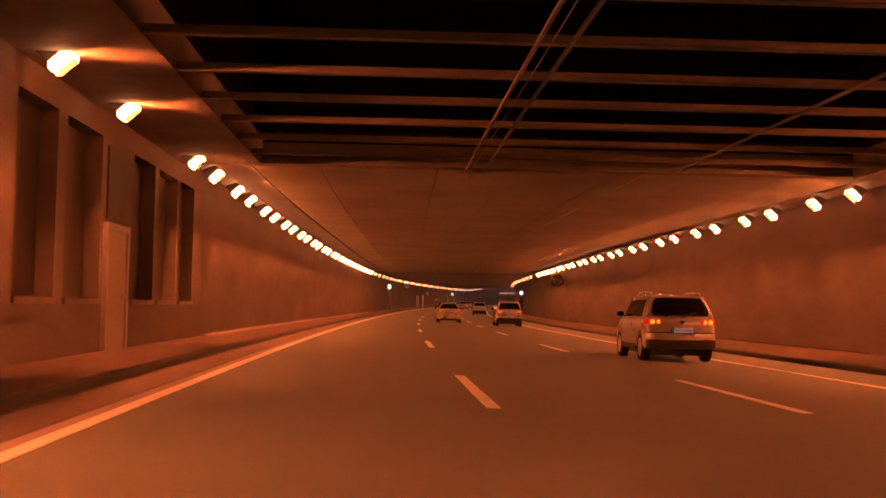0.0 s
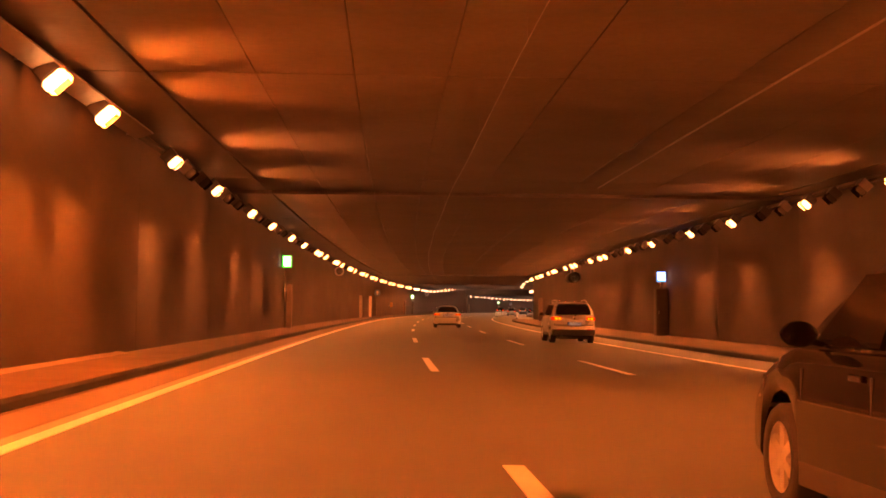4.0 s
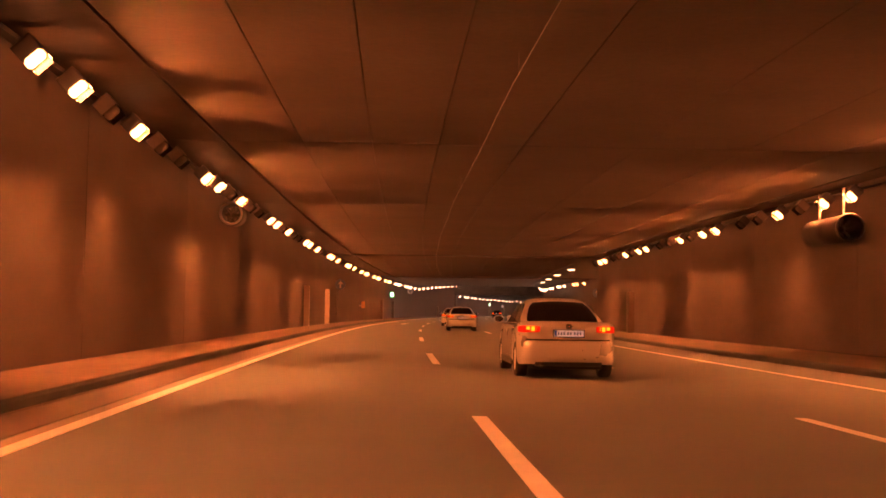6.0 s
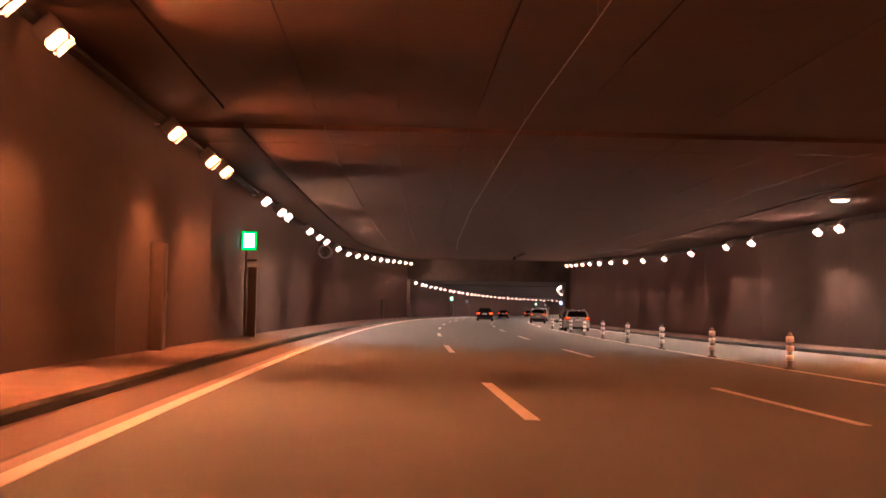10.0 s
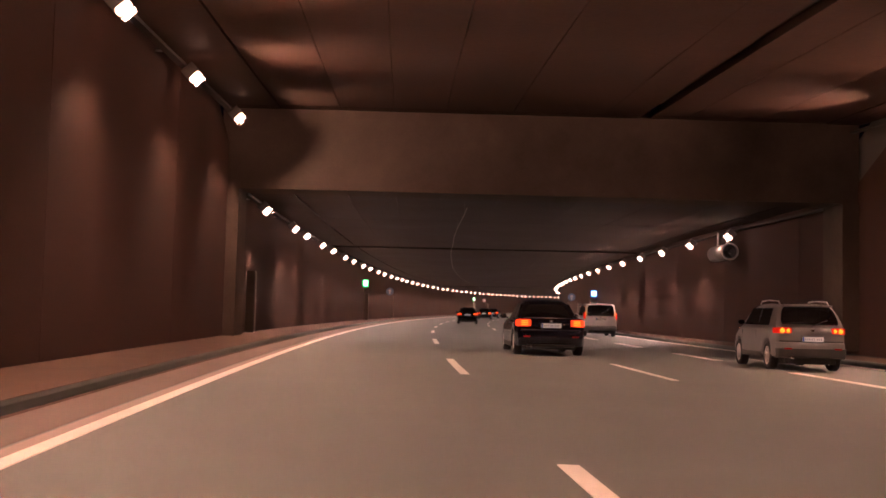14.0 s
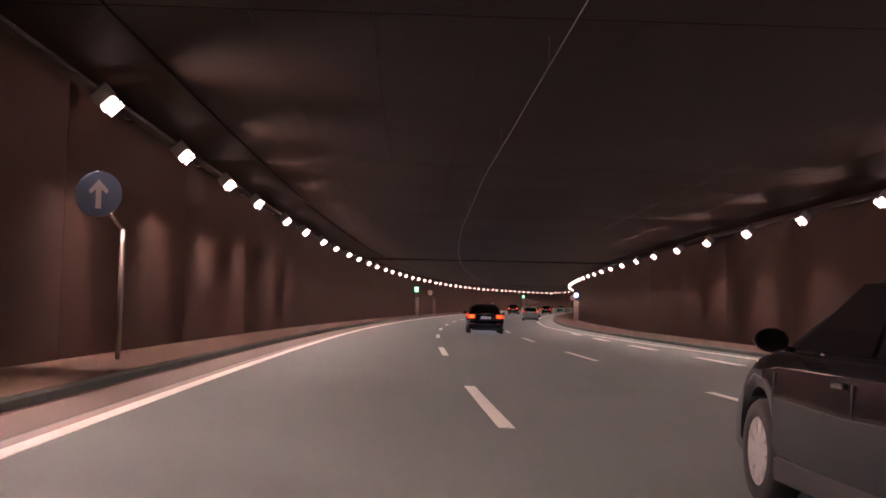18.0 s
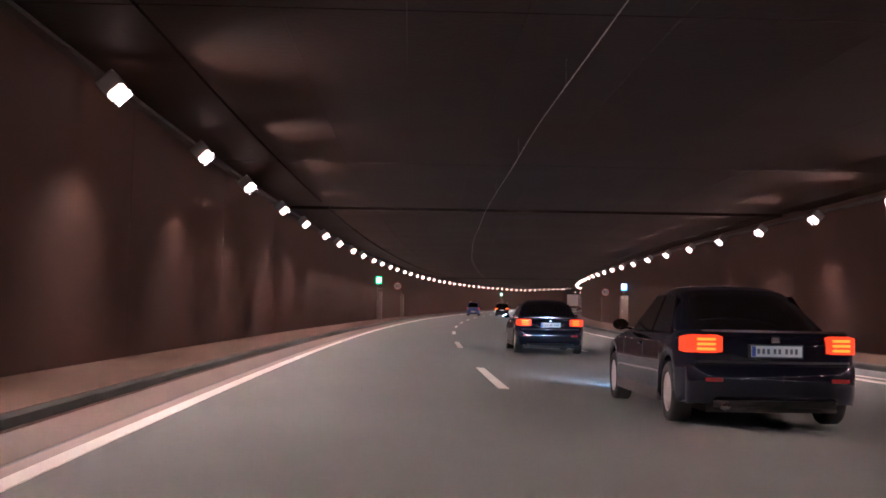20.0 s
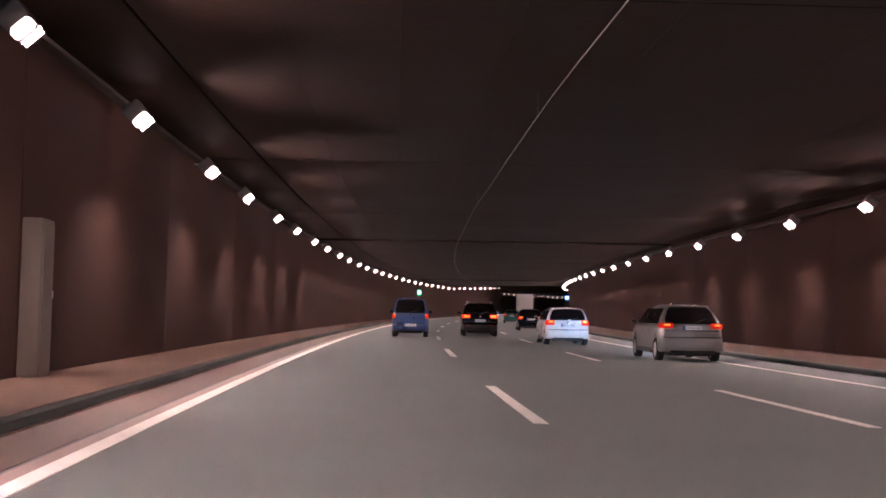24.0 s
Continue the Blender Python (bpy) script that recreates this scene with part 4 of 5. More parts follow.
    wq = [Vector((-(bw - 0.10), ff(fb) + 0.012, zb)), Vector((bw - 0.10, ff(fb) + 0.012, zb)), Vector((tw - 0.08, ff(ft) + 0.012, zt)), Vector((-(tw - 0.08), ff(ft) + 0.012, zt))]
    part("windscreen", curved_pane(front_y, 1.0, 0.06, 0.86, 0.09, 0.0), M_GLASS, root, smooth=True)
    cuts = spec.get("cuts", (0.36, 0.70))
    ya, yb = g0 + spec.get("quarter", 0.24), g3 - 0.22
    marks_y = [ya] + [ya + (yb - ya) * c for c in cuts] + [yb]
    for side in (-1, 1):
        for i in range(len(marks_y) - 1):
            a, b = marks_y[i] + 0.035, marks_y[i + 1] - 0.035
            lim = lambda y, f: max(fr(f) + 0.10, min(y, ff(f) - 0.10))
            quad = [gpt(side, lim(a, fb), zb), gpt(side, lim(b, fb), zb), gpt(side, lim(b, ft), zt), gpt(side, lim(a, ft), zt)]
            if (quad[1] - quad[0]).length > 0.12 and (quad[2] - quad[3]).length > 0.03:
                part("side_window", slab(quad, 0.008), M_GLASS, root)
        # doors' seams, handles, mirror
        for i in range(1, len(marks_y) - 1):
            yh = marks_y[i] + 0.10
            part("door_handle", cubed(side * (hw - 0.012) - 0.02, yh, belt - 0.15, side * (hw - 0.012) + 0.02, yh + 0.17, belt - 0.115, 0.008), body_paint, root)
        for yy in marks_y[1:]:
            part("door_seam", cubed(side * hw * 0.992 - 0.006, yy - 0.006, sill + 0.16, side * hw * 0.992 + 0.008, yy + 0.006, belt - 0.12), M_TRIM, root)
        ym = g3 - 0.42
        bm = bmesh.new()
        lathe(bm, [(0.0, 0.11), (0.05, 0.10), (0.08, 0.06), (0.09, 0.0), (0.082, -0.012), (0.078, 0.0)], 20, "Y")
        tube(bm, (-side * 0.13, 0.04, -0.07), (-side * 0.03, 0.04, -0.04), 0.02, None, 8)
        bmesh.ops.scale(bm, verts=bm.verts, vec=(1.15, 1.0, 0.80))
        bmesh.ops.translate(bm, verts=bm.verts, vec=(side * (hw + 0.075), ym, belt + 0.075))
        mirror = part("wing_mirror", bm, spec.get("mirror", body_paint), root, smooth=True)
        bm = bmesh.new()
        lathe(bm, [(0.0, -0.004), (0.077, -0.004), (0.077, 0.004), (0.0, 0.004)], 20, "Y")
        bmesh.ops.scale(bm, verts=bm.verts, vec=(1.15, 1.0, 0.80))
        bmesh.ops.translate(bm, verts=bm.verts, vec=(side * (hw + 0.075), ym, belt + 0.075))
        part("mirror_glass", bm, M_MIRROR, mirror)
        part("side_sill", cubed(min(side * (hw - 0.10), side * (hw + 0.006)), rw + ar, sill - 0.05, max(side * (hw - 0.10), side * (hw + 0.006)), fw - ar, sill + 0.09, 0.02), spec.get("skirt", M_TRIM), root)
        # tail light, wrapped round the corner
        lx0, lx1, lz0, lz1, shape = lights
        def skin(f):
            """A point of the rear corner's outline in plan, f from the light's inner edge to its outer end."""
            xi, xo = hw * lx0, hw * (rear_w - 0.05)
            if f < 0.6:
                x = xi + (xo - xi) * f / 0.6
                return Vector((x, bulge * 1.4 * (x / hw) ** 2))
            g = (f - 0.6) / 0.4
            y = 0.22 * g
            x = hw * float(np.interp(y, [0, 0.05, 0.14, 0.30], [rear_w - 0.05, rear_w, rear_w + 0.02, 0.985]))
            return Vector((x, y + bulge * 1.4 * (x / hw) ** 2 * (1 - y / 0.6)))

        reach = 1.0 if lx1 > 0.9 else 0.6
        l_rings = []
        for k in range(9):
            p = skin(reach * k / 8)
            q = skin(min(reach * k / 8 + 0.02, 1.0)) - skin(max(reach * k / 8 - 0.02, 0.0))
            nrm = Vector((q.y, -q.x)).normalized()
            grow = 1.0 if 0 < k < 8 else 0.86
            zm, zh = (lz0 + lz1) / 2, (lz1 - lz0) / 2 * grow
            o, n2 = p + nrm * 0.022, p - nrm * 0.05
            l_rings.append([Vector((side * o.x, o.y, zm - zh * 0.8)), Vector((side * o.x, o.y, zm + zh * 0.8)), Vector((side * n2.x, n2.y, zm + zh)), Vector((side * n2.x, n2.y, zm - zh))])
        tl = part("tail_light", loft(l_rings), spec.get("tail", M_TAIL), root, "glowing tail light", smooth=False)
        xb2 = hw * (rear_w - 0.05)
        xa, xb = min(side * hw * lx0, side * xb2), max(side * hw * lx0, side * xb2)
        yl = bulge * 1.4 * ((abs(xa + xb) / 2) / hw) ** 2 - 0.012
        if shape == "two":
            cz, mid = (lz0 + lz1) / 2, (xa + xb) / 2
            for q in (-0.25, 0.25):
                bm = bmesh.new()
                lathe(bm, [(0.0, yl - 0.03), (0.05, yl - 0.028), (0.06, yl)], 16, "Y")
                bmesh.ops.translate(bm, verts=bm.verts, vec=(mid + q * (xb - xa), 0.0, cz))
                part("lamp_ring", bm, M_AMBER, tl, smooth=True)
        elif shape == "bars":
            for q in range(3):
                z = lz0 + (lz1 - lz0) * (0.20 + 0.25 * q)
                part("lamp_bar", cubed(xa + 0.02, yl - 0.024, z, xb - 0.02, yl + 0.02, z + 0.026, 0.006), M_AMBER, tl)
        elif shape == "amber":
            wv = (xb - xa) / 3
            for q in range(3):
                low = lz0 + (0.035 if side * q < 0 or (side > 0 and q < 2) or (side < 0 and q > 0) else 0.06)
                part("lamp_insert", cubed(xa + wv * q + 0.015, yl - 0.024, low, xa + wv * (q + 1) - 0.012, yl + 0.02, lz1 - 0.018, 0.006), M_AMBER, tl)
        else:
            part("lamp_insert", cubed(xa + 0.02, yl - 0.020, lz0 + (lz1 - lz0) * 0.55, xb - 0.02, yl + 0.02, lz1 - 0.03), M_AMBER, tl)
        if shape in ("two", "bars"):
            part("bumper_reflector", cubed(side * hw * 0.68 - 0.09, -0.085, spec.get("bz", 0.62) - 0.17, side * hw * 0.68 + 0.09, -0.05, spec.get("bz", 0.62) - 0.13), M_RED, root)
        part("headlight", cubed(side * hw * 0.62 - 0.17, L - 0.30, hood - 0.30, side * hw * 0.62 + 0.17, L - 0.06, hood - 0.16, 0.03), M_CHROME, root)
    # bumpers, plate, tailgate seam, exhaust
    bz = spec.get("bz", 0.62)
    bw2 = hw * (rear_w + 0.02)
    b_rings = []
    for x in (-1.0, -0.97, -0.9, -0.75, -0.4, 0, 0.4, 0.75, 0.9, 0.97, 1.0):
        y = -0.09 + 0.09 * x * x + (0.0 if abs(x) < 0.85 else 0.13 * ((abs(x) - 0.85) / 0.15) ** 2)
        b_rings.append([Vector((bw2 * x, yy, zz)) for yy, zz in ((0.20, sill + 0.0), (y + 0.07, sill + 0.01), (y + 0.02, sill + 0.08), (y + 0.002, sill + 0.17), (y, bz - 0.13), (y + 0.008, bz - 0.05), (y + 0.03, bz - 0.012), (y + 0.07, bz), (0.20, bz + 0.004))])
    part("rear_bumper", loft(b_rings), spec.get("bumper", body_paint), root, smooth=True).data.set_sharp_from_angle(angle=radians(40))
    sk, s_rings = spec.get("skirt_w", 0.72), []
    for x in (-1.0, -0.95, -0.8, -0.45, 0, 0.45, 0.8, 0.95, 1.0):
        xx = x * sk
        y = (-0.110 if sk > 0.95 else -0.100) + 0.09 * xx * xx + (0.10 if abs(xx) > 0.97 else 0.0) + (0.03 if abs(x) == 1.0 and sk < 0.95 else 0)
        hi = sill + spec.get("skirt_h", 0.045) * (1.0 if sk > 0.95 else 1 - 0.5 * abs(x) ** 6)
        s_rings.append([Vector((bw2 * xx, yy, zz)) for yy, zz in ((0.16, sill - 0.03), (y + 0.10, sill - 0.03), (y + 0.03, sill), (y - 0.004, sill + 0.12 if hi > sill + 0.16 else sill + 0.05), (y + 0.004, hi), (y + 0.06, hi + 0.006), (0.16, hi + 0.006))])
    part("bumper_skirt", loft(s_rings), M_TRIM, root, smooth=True).data.set_sharp_from_angle(angle=radians(35))
    part("front_bumper", cubed(-hw * 0.80, L - 0.22, sill - 0.02, hw * 0.80, L + 0.05, sill + 0.34, 0.07), spec.get("bumper", body_paint), root)
    pz, py = spec.get("plate", (deck - 0.28, -0.02))
    recess = part("plate_recess", cubed(-0.278, py - 0.008, pz - 0.070, 0.278, py + 0.05, pz + 0.068, 0.008), M_TRIM, root)
    plate = part("number_plate", cubed(-0.26, py - 0.022, pz - 0.055, 0.26, py - 0.004, pz + 0.055, 0.004), M_PLATE, root, "white number plate with dark bars")
    part("blue_strip", cubed(-0.257, py - 0.025, pz - 0.052, -0.215, py - 0.021, pz + 0.052), M_STRIP, plate)
    for a in (-0.185, -0.135, -0.085, -0.02, 0.03, 0.10, 0.15, 0.20):
        part("dark_bar", cubed(a - 0.014, py - 0.0245, pz - 0.026, a + 0.014, py - 0.021, pz + 0.026), M_BAR, plate)
    sw = hw * (rear_w - 0.06)

    def rear_strip(x1, z0, z1, out):
        rr = []
        for k in range(9):
            x = -x1 + 2 * x1 * k / 8
            y = 1.4 * bulge * (x / hw) ** 2 - 0.02 * (1 - (x / (0.95 * hw)) ** 2) - out
            rr.append([Vector((x, y, z0)), Vector((x, y, z1)), Vector((x, y + 0.03, z1)), Vector((x, y + 0.03, z0))])
        return loft(rr)

    part("tailgate_seam", rear_strip(sw, bz + 0.012, bz + 0.036, 0.004), M_TRIM, root)
    part("badge", cubed(-0.05, -0.022, deck - 0.12, 0.05, 0.02, deck - 0.04, 0.02), M_CHROME, root)
    bm = bmesh.new()
    tube(bm, (-hw * 0.55, -0.09, sill - 0.01), (-hw * 0.55, 0.2, sill - 0.01), 0.04, None, 12)
    part("exhaust", bm, M_CHROME, root, smooth=True)
    part("underbody", cubed(-hw + 0.27, 0.12, 0.17, hw - 0.27, L - 0.2, sill + 0.03), M_TRIM, root)
    if spec.get("wiper"):
        bm = bmesh.new()
        tube(bm, lerp3(rq[0], rq[1], 0.5) + Vector((0, -0.03, 0.0)), lerp3(rq[1], rq[2], 0.35) + Vector((-0.25, -0.03, 0)), 0.012, 0.007, 8)
        part("rear_wiper", bm, M_TRIM, root)
    if spec.get("rails"):
        for side in (-1, 1):
            bm = bmesh.new()
            pts = [(g1 + 0.10, H - 0.03), (g1 + 0.24, H + 0.05), ((g1 + g2) / 2, H + 0.075), (g2 - 0.32, H + 0.055), (g2 - 0.15, H - 0.03)]
            for (ya2, za), (yb2, zb2) in zip(pts, pts[1:]):
                tube(bm, (side * (tw - 0.06), ya2, za), (side * (tw - 0.06), yb2, zb2), 0.016, None, 8)
            part("roof_rail", bm, spec.get("rails"), root, smooth=True)
    if spec.get("chrome"):
        part("trim_strip", rear_strip(sw * 0.93, spec["chrome"], spec["chrome"] + 0.022, 0.012), M_CHROME, root)
    if spec.get("spoiler"):
        part("roof_spoiler", cubed(-tw * 0.92, g1 - 0.20, H - 0.085, tw * 0.92, g1 + 0.06, H - 0.035, 0.015), body_paint, root)
    ty, rm, hb = wheel_meshes(wheel_r, 0.21, spec.get("spokes", 7))
    first = None
    for y in (rw, fw):
        for side in (-1, 1):
            m = pose(side * (hw - 0.125), y, wheel_r, 0, 0, 0 if side > 0 else 180)
            if first is None:
                w_ob = part("wheel", ty, M_TYRE, root, smooth=True)
                rim = part("rim", rm, M_RIM, w_ob, smooth=False)
                disc = part("brake_disc", hb, M_TRIM, w_ob)
                first = (w_ob.data, rim.data, disc.data)
                w_ob.matrix_basis = m
            else:
                w_ob = share("wheel", first[0], root, m)
                share("rim", first[1], w_ob, Matrix.Identity(4))
                share("brake_disc", first[2], w_ob, Matrix.Identity(4))
    return root


def suv(s, u, turn, colour, label, tail=M_TAIL):
    return car("suv", label, "car", s, u, turn, colour, 4.43, 1.79, 1.65, 1.08, 1.03, 1.06, (0.10, 0.55, 2.55, 3.35), 0.74, 0.93, 0.35, (0.55, 0.99, 0.90, 1.06, "two"),
               {"sill": 0.34, "bz": 0.70, "bulge": 0.09, "skirt_h": 0.21, "skirt_w": 1.005, "rails": M_STEEL, "wiper": True, "plate": (0.78, -0.05), "cuts": (0.42,), "quarter": 0.72, "spoiler": True, "tail": tail, "mirror": M_TRIM, "spokes": 5})


def saloon(name, s, u, turn, colour, label, L, W, H, shape, tail, chrome=0, lamp=(0.80, 0.93)):
    return car(name, label, "car", s, u, turn, colour, L, W, H, 0.95, 0.92, 1.00, (0.58, 1.68, 2.50, 3.58), 0.64, 0.90, 0.325, (0.56, 0.96, *lamp, shape),
               {"sill": 0.25, "bz": 0.66, "head": 0.095, "shoulder": 0.87, "sweep": 0.16, "bulge": 0.10, "plate": (0.80, -0.03), "cuts": (0.46,), "quarter": 0.50, "tail": tail, "chrome": chrome, "spokes": 9})


def estate(name, s, u, turn, colour, label, rails=None, H=1.50):
    return car(name, label, "car", s, u, turn, colour, 4.62, 1.78, H, 0.98, 0.94, 0.98, (0.10, 0.52, 2.70, 3.55), 0.72, 0.92, 0.32, (0.60, 0.98, 0.78, 1.00, "one"),
               {"sill": 0.26, "bz": 0.60, "plate": (0.80, -0.03), "cuts": (0.33, 0.66), "sweep": 0.13, "quarter": 0.36, "rails": rails, "wiper": True, "spokes": 6})


def mpv(s, u, turn, colour, label):
    return car("people_carrier", label, "car", s, u, turn, colour, 4.77, 1.84, 1.62, 1.04, 0.98, 1.04, (0.12, 0.72, 2.70, 3.95), 0.67, 0.93, 0.33, (0.58, 0.99, 0.92, 1.08, "one"),
               {"sill": 0.27, "bz": 0.66, "plate": (0.95, -0.03), "cuts": (0.30, 0.64), "chrome": 0.86, "sweep": 0.15, "bulge": 0.10, "quarter": 0.5, "wiper": True, "spoiler": True, "spokes": 7})


def hatch(s, u, turn, colour, label):
    return car("compact_car", label, "car", s, u, turn, colour, 3.50, 1.60, 1.70, 1.02, 1.02, 1.02, (0.08, 0.38, 2.25, 2.95), 0.78, 0.93, 0.28, (0.80, 0.995, 0.80, 1.02, "one"),
               {"sill": 0.24, "bz": 0.55, "plate": (0.52, -0.105), "cuts": (0.36, 0.70), "wiper": True, "front": 0.62, "rear": 0.55, "spokes": 6})


def van(s, u, turn, colour, label):
    return car("minibus", label, "van", s, u, turn, colour, 4.99, 1.90, 1.90, 1.14, 1.08, 1.14, (0.06, 0.24, 3.20, 4.25), 0.84, 0.965, 0.33, (0.90, 0.998, 0.98, 1.38, "one"),
               {"sill": 0.30, "bz": 0.58, "plate": (1.00, -0.03), "cuts": (0.30, 0.64), "wiper": True, "front": 0.80, "rear": 0.95, "light_y": -0.01, "bumper": M_TRIM if colour is not P_WHITE else P_GREY})


def headlights(root, power, colour=(0.80, 0.88, 1.0)):
    """The beam that a car throws on the road before it."""
    length = max(o.bound_box[6][1] for o in root.children if o.name.startswith("body"))
    li = bpy.data.lights.new("headlight_beam", "SPOT")
    li.energy, li.color, li.spot_size, li.spot_blend, li.shadow_soft_size = power, colour, radians(62), 0.7, 0.12
    ob = new("headlight_beam", li)
    ob.parent = root
    ob.matrix_basis = look((0.0, length + 0.12, 0.66), (0.4, length + 9.0, -0.25))
    return root


# ---- the traffic ----
suv(20.0, 9.68, 0, P_WARM, "pale champagne compact off-road car with roof rails", M_TAIL)
saloon("saloon_car", 78.5, 5.89, 0, P_WARM, "pale silver saloon in the middle lane with red tail lights", 4.58, 1.77, 1.42, "amber", M_TAIL, 0, (0.80, 0.935))
saloon("saloon_car", 181.2, 5.90, 0, P_WARM, "pale champagne saloon on the dark asphalt of the middle lane", 4.58, 1.77, 1.42, "amber", M_TAIL, 0, (0.80, 0.935))
saloon("saloon_car", 256.5, 5.93, 0, P_WARM, "pale silver saloon beside the white lane arrow", 4.58, 1.77, 1.42, "amber", M_TAIL, 0, (0.80, 0.935))
saloon("saloon_car", 415.5, 6.6, 0, P_NAVY, "black saloon with orange tail lights under the cross beam", 5.07, 1.90, 1.48, "bars", M_ORANGE, 0.99, (0.76, 0.96))
van(453.2, 13.25, -1.0, P_WHITE, "white minibus with red tail lights in the joining lane")
suv(72.0, 9.75, 0, P_WARM, "pale champagne off-road car with silver roof rails in the outer lane", M_TAIL)
headlights(saloon("saloon_car", 569.6, 6.12, 0, P_NAVY, "black luxury saloon with chrome strip and lit orange tail lights", 5.07, 1.90, 1.48, "bars", M_ORANGE, 0.99, (0.76, 0.96)), 2600)
mpv(626.2, 10.78, 0, P_SILVER, "silver people carrier with dark rear window in the outer lane")
suv(150.8, 10.08, 0, P_WARM, "pale silver compact off-road car with roof rails", M_TAIL)
saloon("saloon_car", 231.95, 6.17, 0, P_WARM, "pale silver four-door saloon with lit tail lights", 4.58, 1.77, 1.42, "amber", M_TAIL, 0, (0.80, 0.935))
headlights(saloon("saloon_car", 548.3, 6.08, 0, P_NAVY, "black luxury saloon with glowing orange tail lights", 5.07, 1.90, 1.48, "bars", M_ORANGE, 0.99, (0.76, 0.96)), 2600)
headlights(van(490.8, 11.5, -1.5, P_WHITE, "white minibus with dark rear window, changing lanes"), 1500, (1.0, 0.86, 0.7))
estate("estate_car", 360.5, 13.2, 0, P_SILVER, "silver estate car with roof rails in the joining lane", M_STEEL, 1.48)
suv(412.5, 12.6, -1.0, P_GREY, "dark silver off-road estate car in the joining lane")
headlights(mpv(670.0, 10.5, 0, P_SILVER, "silver people carrier with chrome tailgate strip"), 1800)
hatch(689.0, 2.5, 0, P_BLUE, "small tall blue hatchback seen from behind")
suv(696.0, 5.8, 0, P_BLACK, "black off-road car with orange tail lights", M_ORANGE)
estate("estate_car", 684.5, 8.8, 0, P_WHITE, "white estate car with lit tail lights", None, 1.50)
estate("estate_car", 722.0, 10.0, 0, P_NAVY, "dark blue estate car in the outer lane")
saloon("saloon_car", 765.0, 9.5, 0, P_TEAL, "dark green saloon far ahead", 4.5, 1.76, 1.42, "one", M_TAIL)
estate("estate_car", 105.5, 6.0, 0, P_BLACK, "black estate car with red tail lights")
saloon("saloon_car", 490.0, 5.8, 0, P_BLACK, "black saloon with orange tail lights in the middle lane", 4.6, 1.80, 1.44, "one", M_ORANGE)

# ---- signs, posts, fans and cabinets ----
M_GREEN = glow("green_sign_light", (0.03, 0.85, 0.035, 1), 2.0, (0.02, 0.3, 0.06))
M_WHITE_LIT = glow("white_sign_light", (0.9, 1.0, 0.9, 1), 3.5, (0.8, 0.8, 0.8))
M_BLUE_LIT = glow("blue_sign_light", (0.05, 0.25, 1.0, 1), 2.5, (0.02, 0.08, 0.4))
M_SIGN_BLUE = mat("sign_blue", (0.15, 0.22, 0.36), 0.45, 0, (0.18, 0.25, 0.40), 3.0, (1, 1, 1), 0, 50)
M_SIGN_WHITE = mat("sign_white", (0.78, 0.78, 0.78), 0.35, 0, (0.72, 0.72, 0.72), 3.0, (1, 1, 1), 0, 50)
M_SIGN_RED = mat("sign_red", (0.26, 0.07, 0.06), 0.5)
M_YELLOW = mat("orange_plate", (0.40, 0.23, 0.06), 0.5, 0, (0.32, 0.185, 0.05), 2.5, (1, 1, 1), 0.1, 40)
M_CONCRETE = mat("cabinet_concrete", (0.085, 0.072, 0.060), 0.7, 0, (0.135, 0.115, 0.097), 1.5, (1, 1, 0.3), 0.2, 40, fine=0.1)
M_BLACK = mat("sign_black", (0.02, 0.02, 0.02), 0.5)


def disc(r, y0, y1, seg=36):
    bm = bmesh.new()
    lathe(bm, [(0.0, y0), (r - 0.006, y0), (r, y0 + 0.006), (r, y1), (0.0, y1)], seg, "Y")
    bmesh.ops.recalc_face_normals(bm, faces=bm.faces)
    return bm


def flat(outline, y0, y1):
    """A plate cut to an outline of (x, z), facing back along the road."""
    bm = bmesh.new()
    a = [bm.verts.new((x, y0, z)) for x, z in outline]
    b = [bm.verts.new((x, y1, z)) for x, z in outline]
    k = len(outline)
    for i in range(k):
        bm.faces.new((a[i], a[(i + 1) % k], b[(i + 1) % k], b[i]))
    bm.faces.new(a[::-1])
    bm.faces.new(b)
    bmesh.ops.recalc_face_normals(bm, faces=bm.faces)
    bmesh.ops.triangulate(bm, faces=[f for f in bm.faces if len(f.verts) > 4])
    return bm


def exit_sign(s, u, z, side):
    """Green escape-route light box on a post with a slim equipment locker."""
    ob = base("exit_sign", stand(s, u, 0.146, 0, False), "lit green escape sign on a grey post by the wall", "exit sign", "exit signs")
    zz = z - 0.146
    part("light_box", cubed(-0.24, -0.09, zz - 0.30, 0.24, 0.09, zz + 0.30, 0.015), M_STEEL, ob)
    part("green_panel", cubed(-0.225, -0.10, zz - 0.285, 0.225, -0.085, zz + 0.285, 0.004), M_GREEN, ob, "glowing green panel")
    part("white_panel", cubed(-0.165, -0.108, zz - 0.215, 0.165, -0.098, zz + 0.225, 0.004), M_WHITE_LIT, ob, "glowing white symbol field")
    bm = bmesh.new()
    tube(bm, (-0.10, 0.1, 0), (-0.10, 0.1, zz + 0.2), 0.045)
    part("post", bm, M_POLE, ob, smooth=True)
    locker = part("locker", cubed(0.0, -0.06, 0.0, 0.26, 0.16, 2.15, 0.015), M_POLE, ob)
    for k in range(3):
        part("locker_door", cubed(0.012, -0.075, 0.08 + 0.68 * k, 0.248, -0.06, 0.70 + 0.68 * k, 0.006), M_POLE, locker)
    part("bracket_arm", cubed(-0.14, 0.02, 2.35, 0.24, 0.08, 2.41), M_POLE, ob)
    return ob


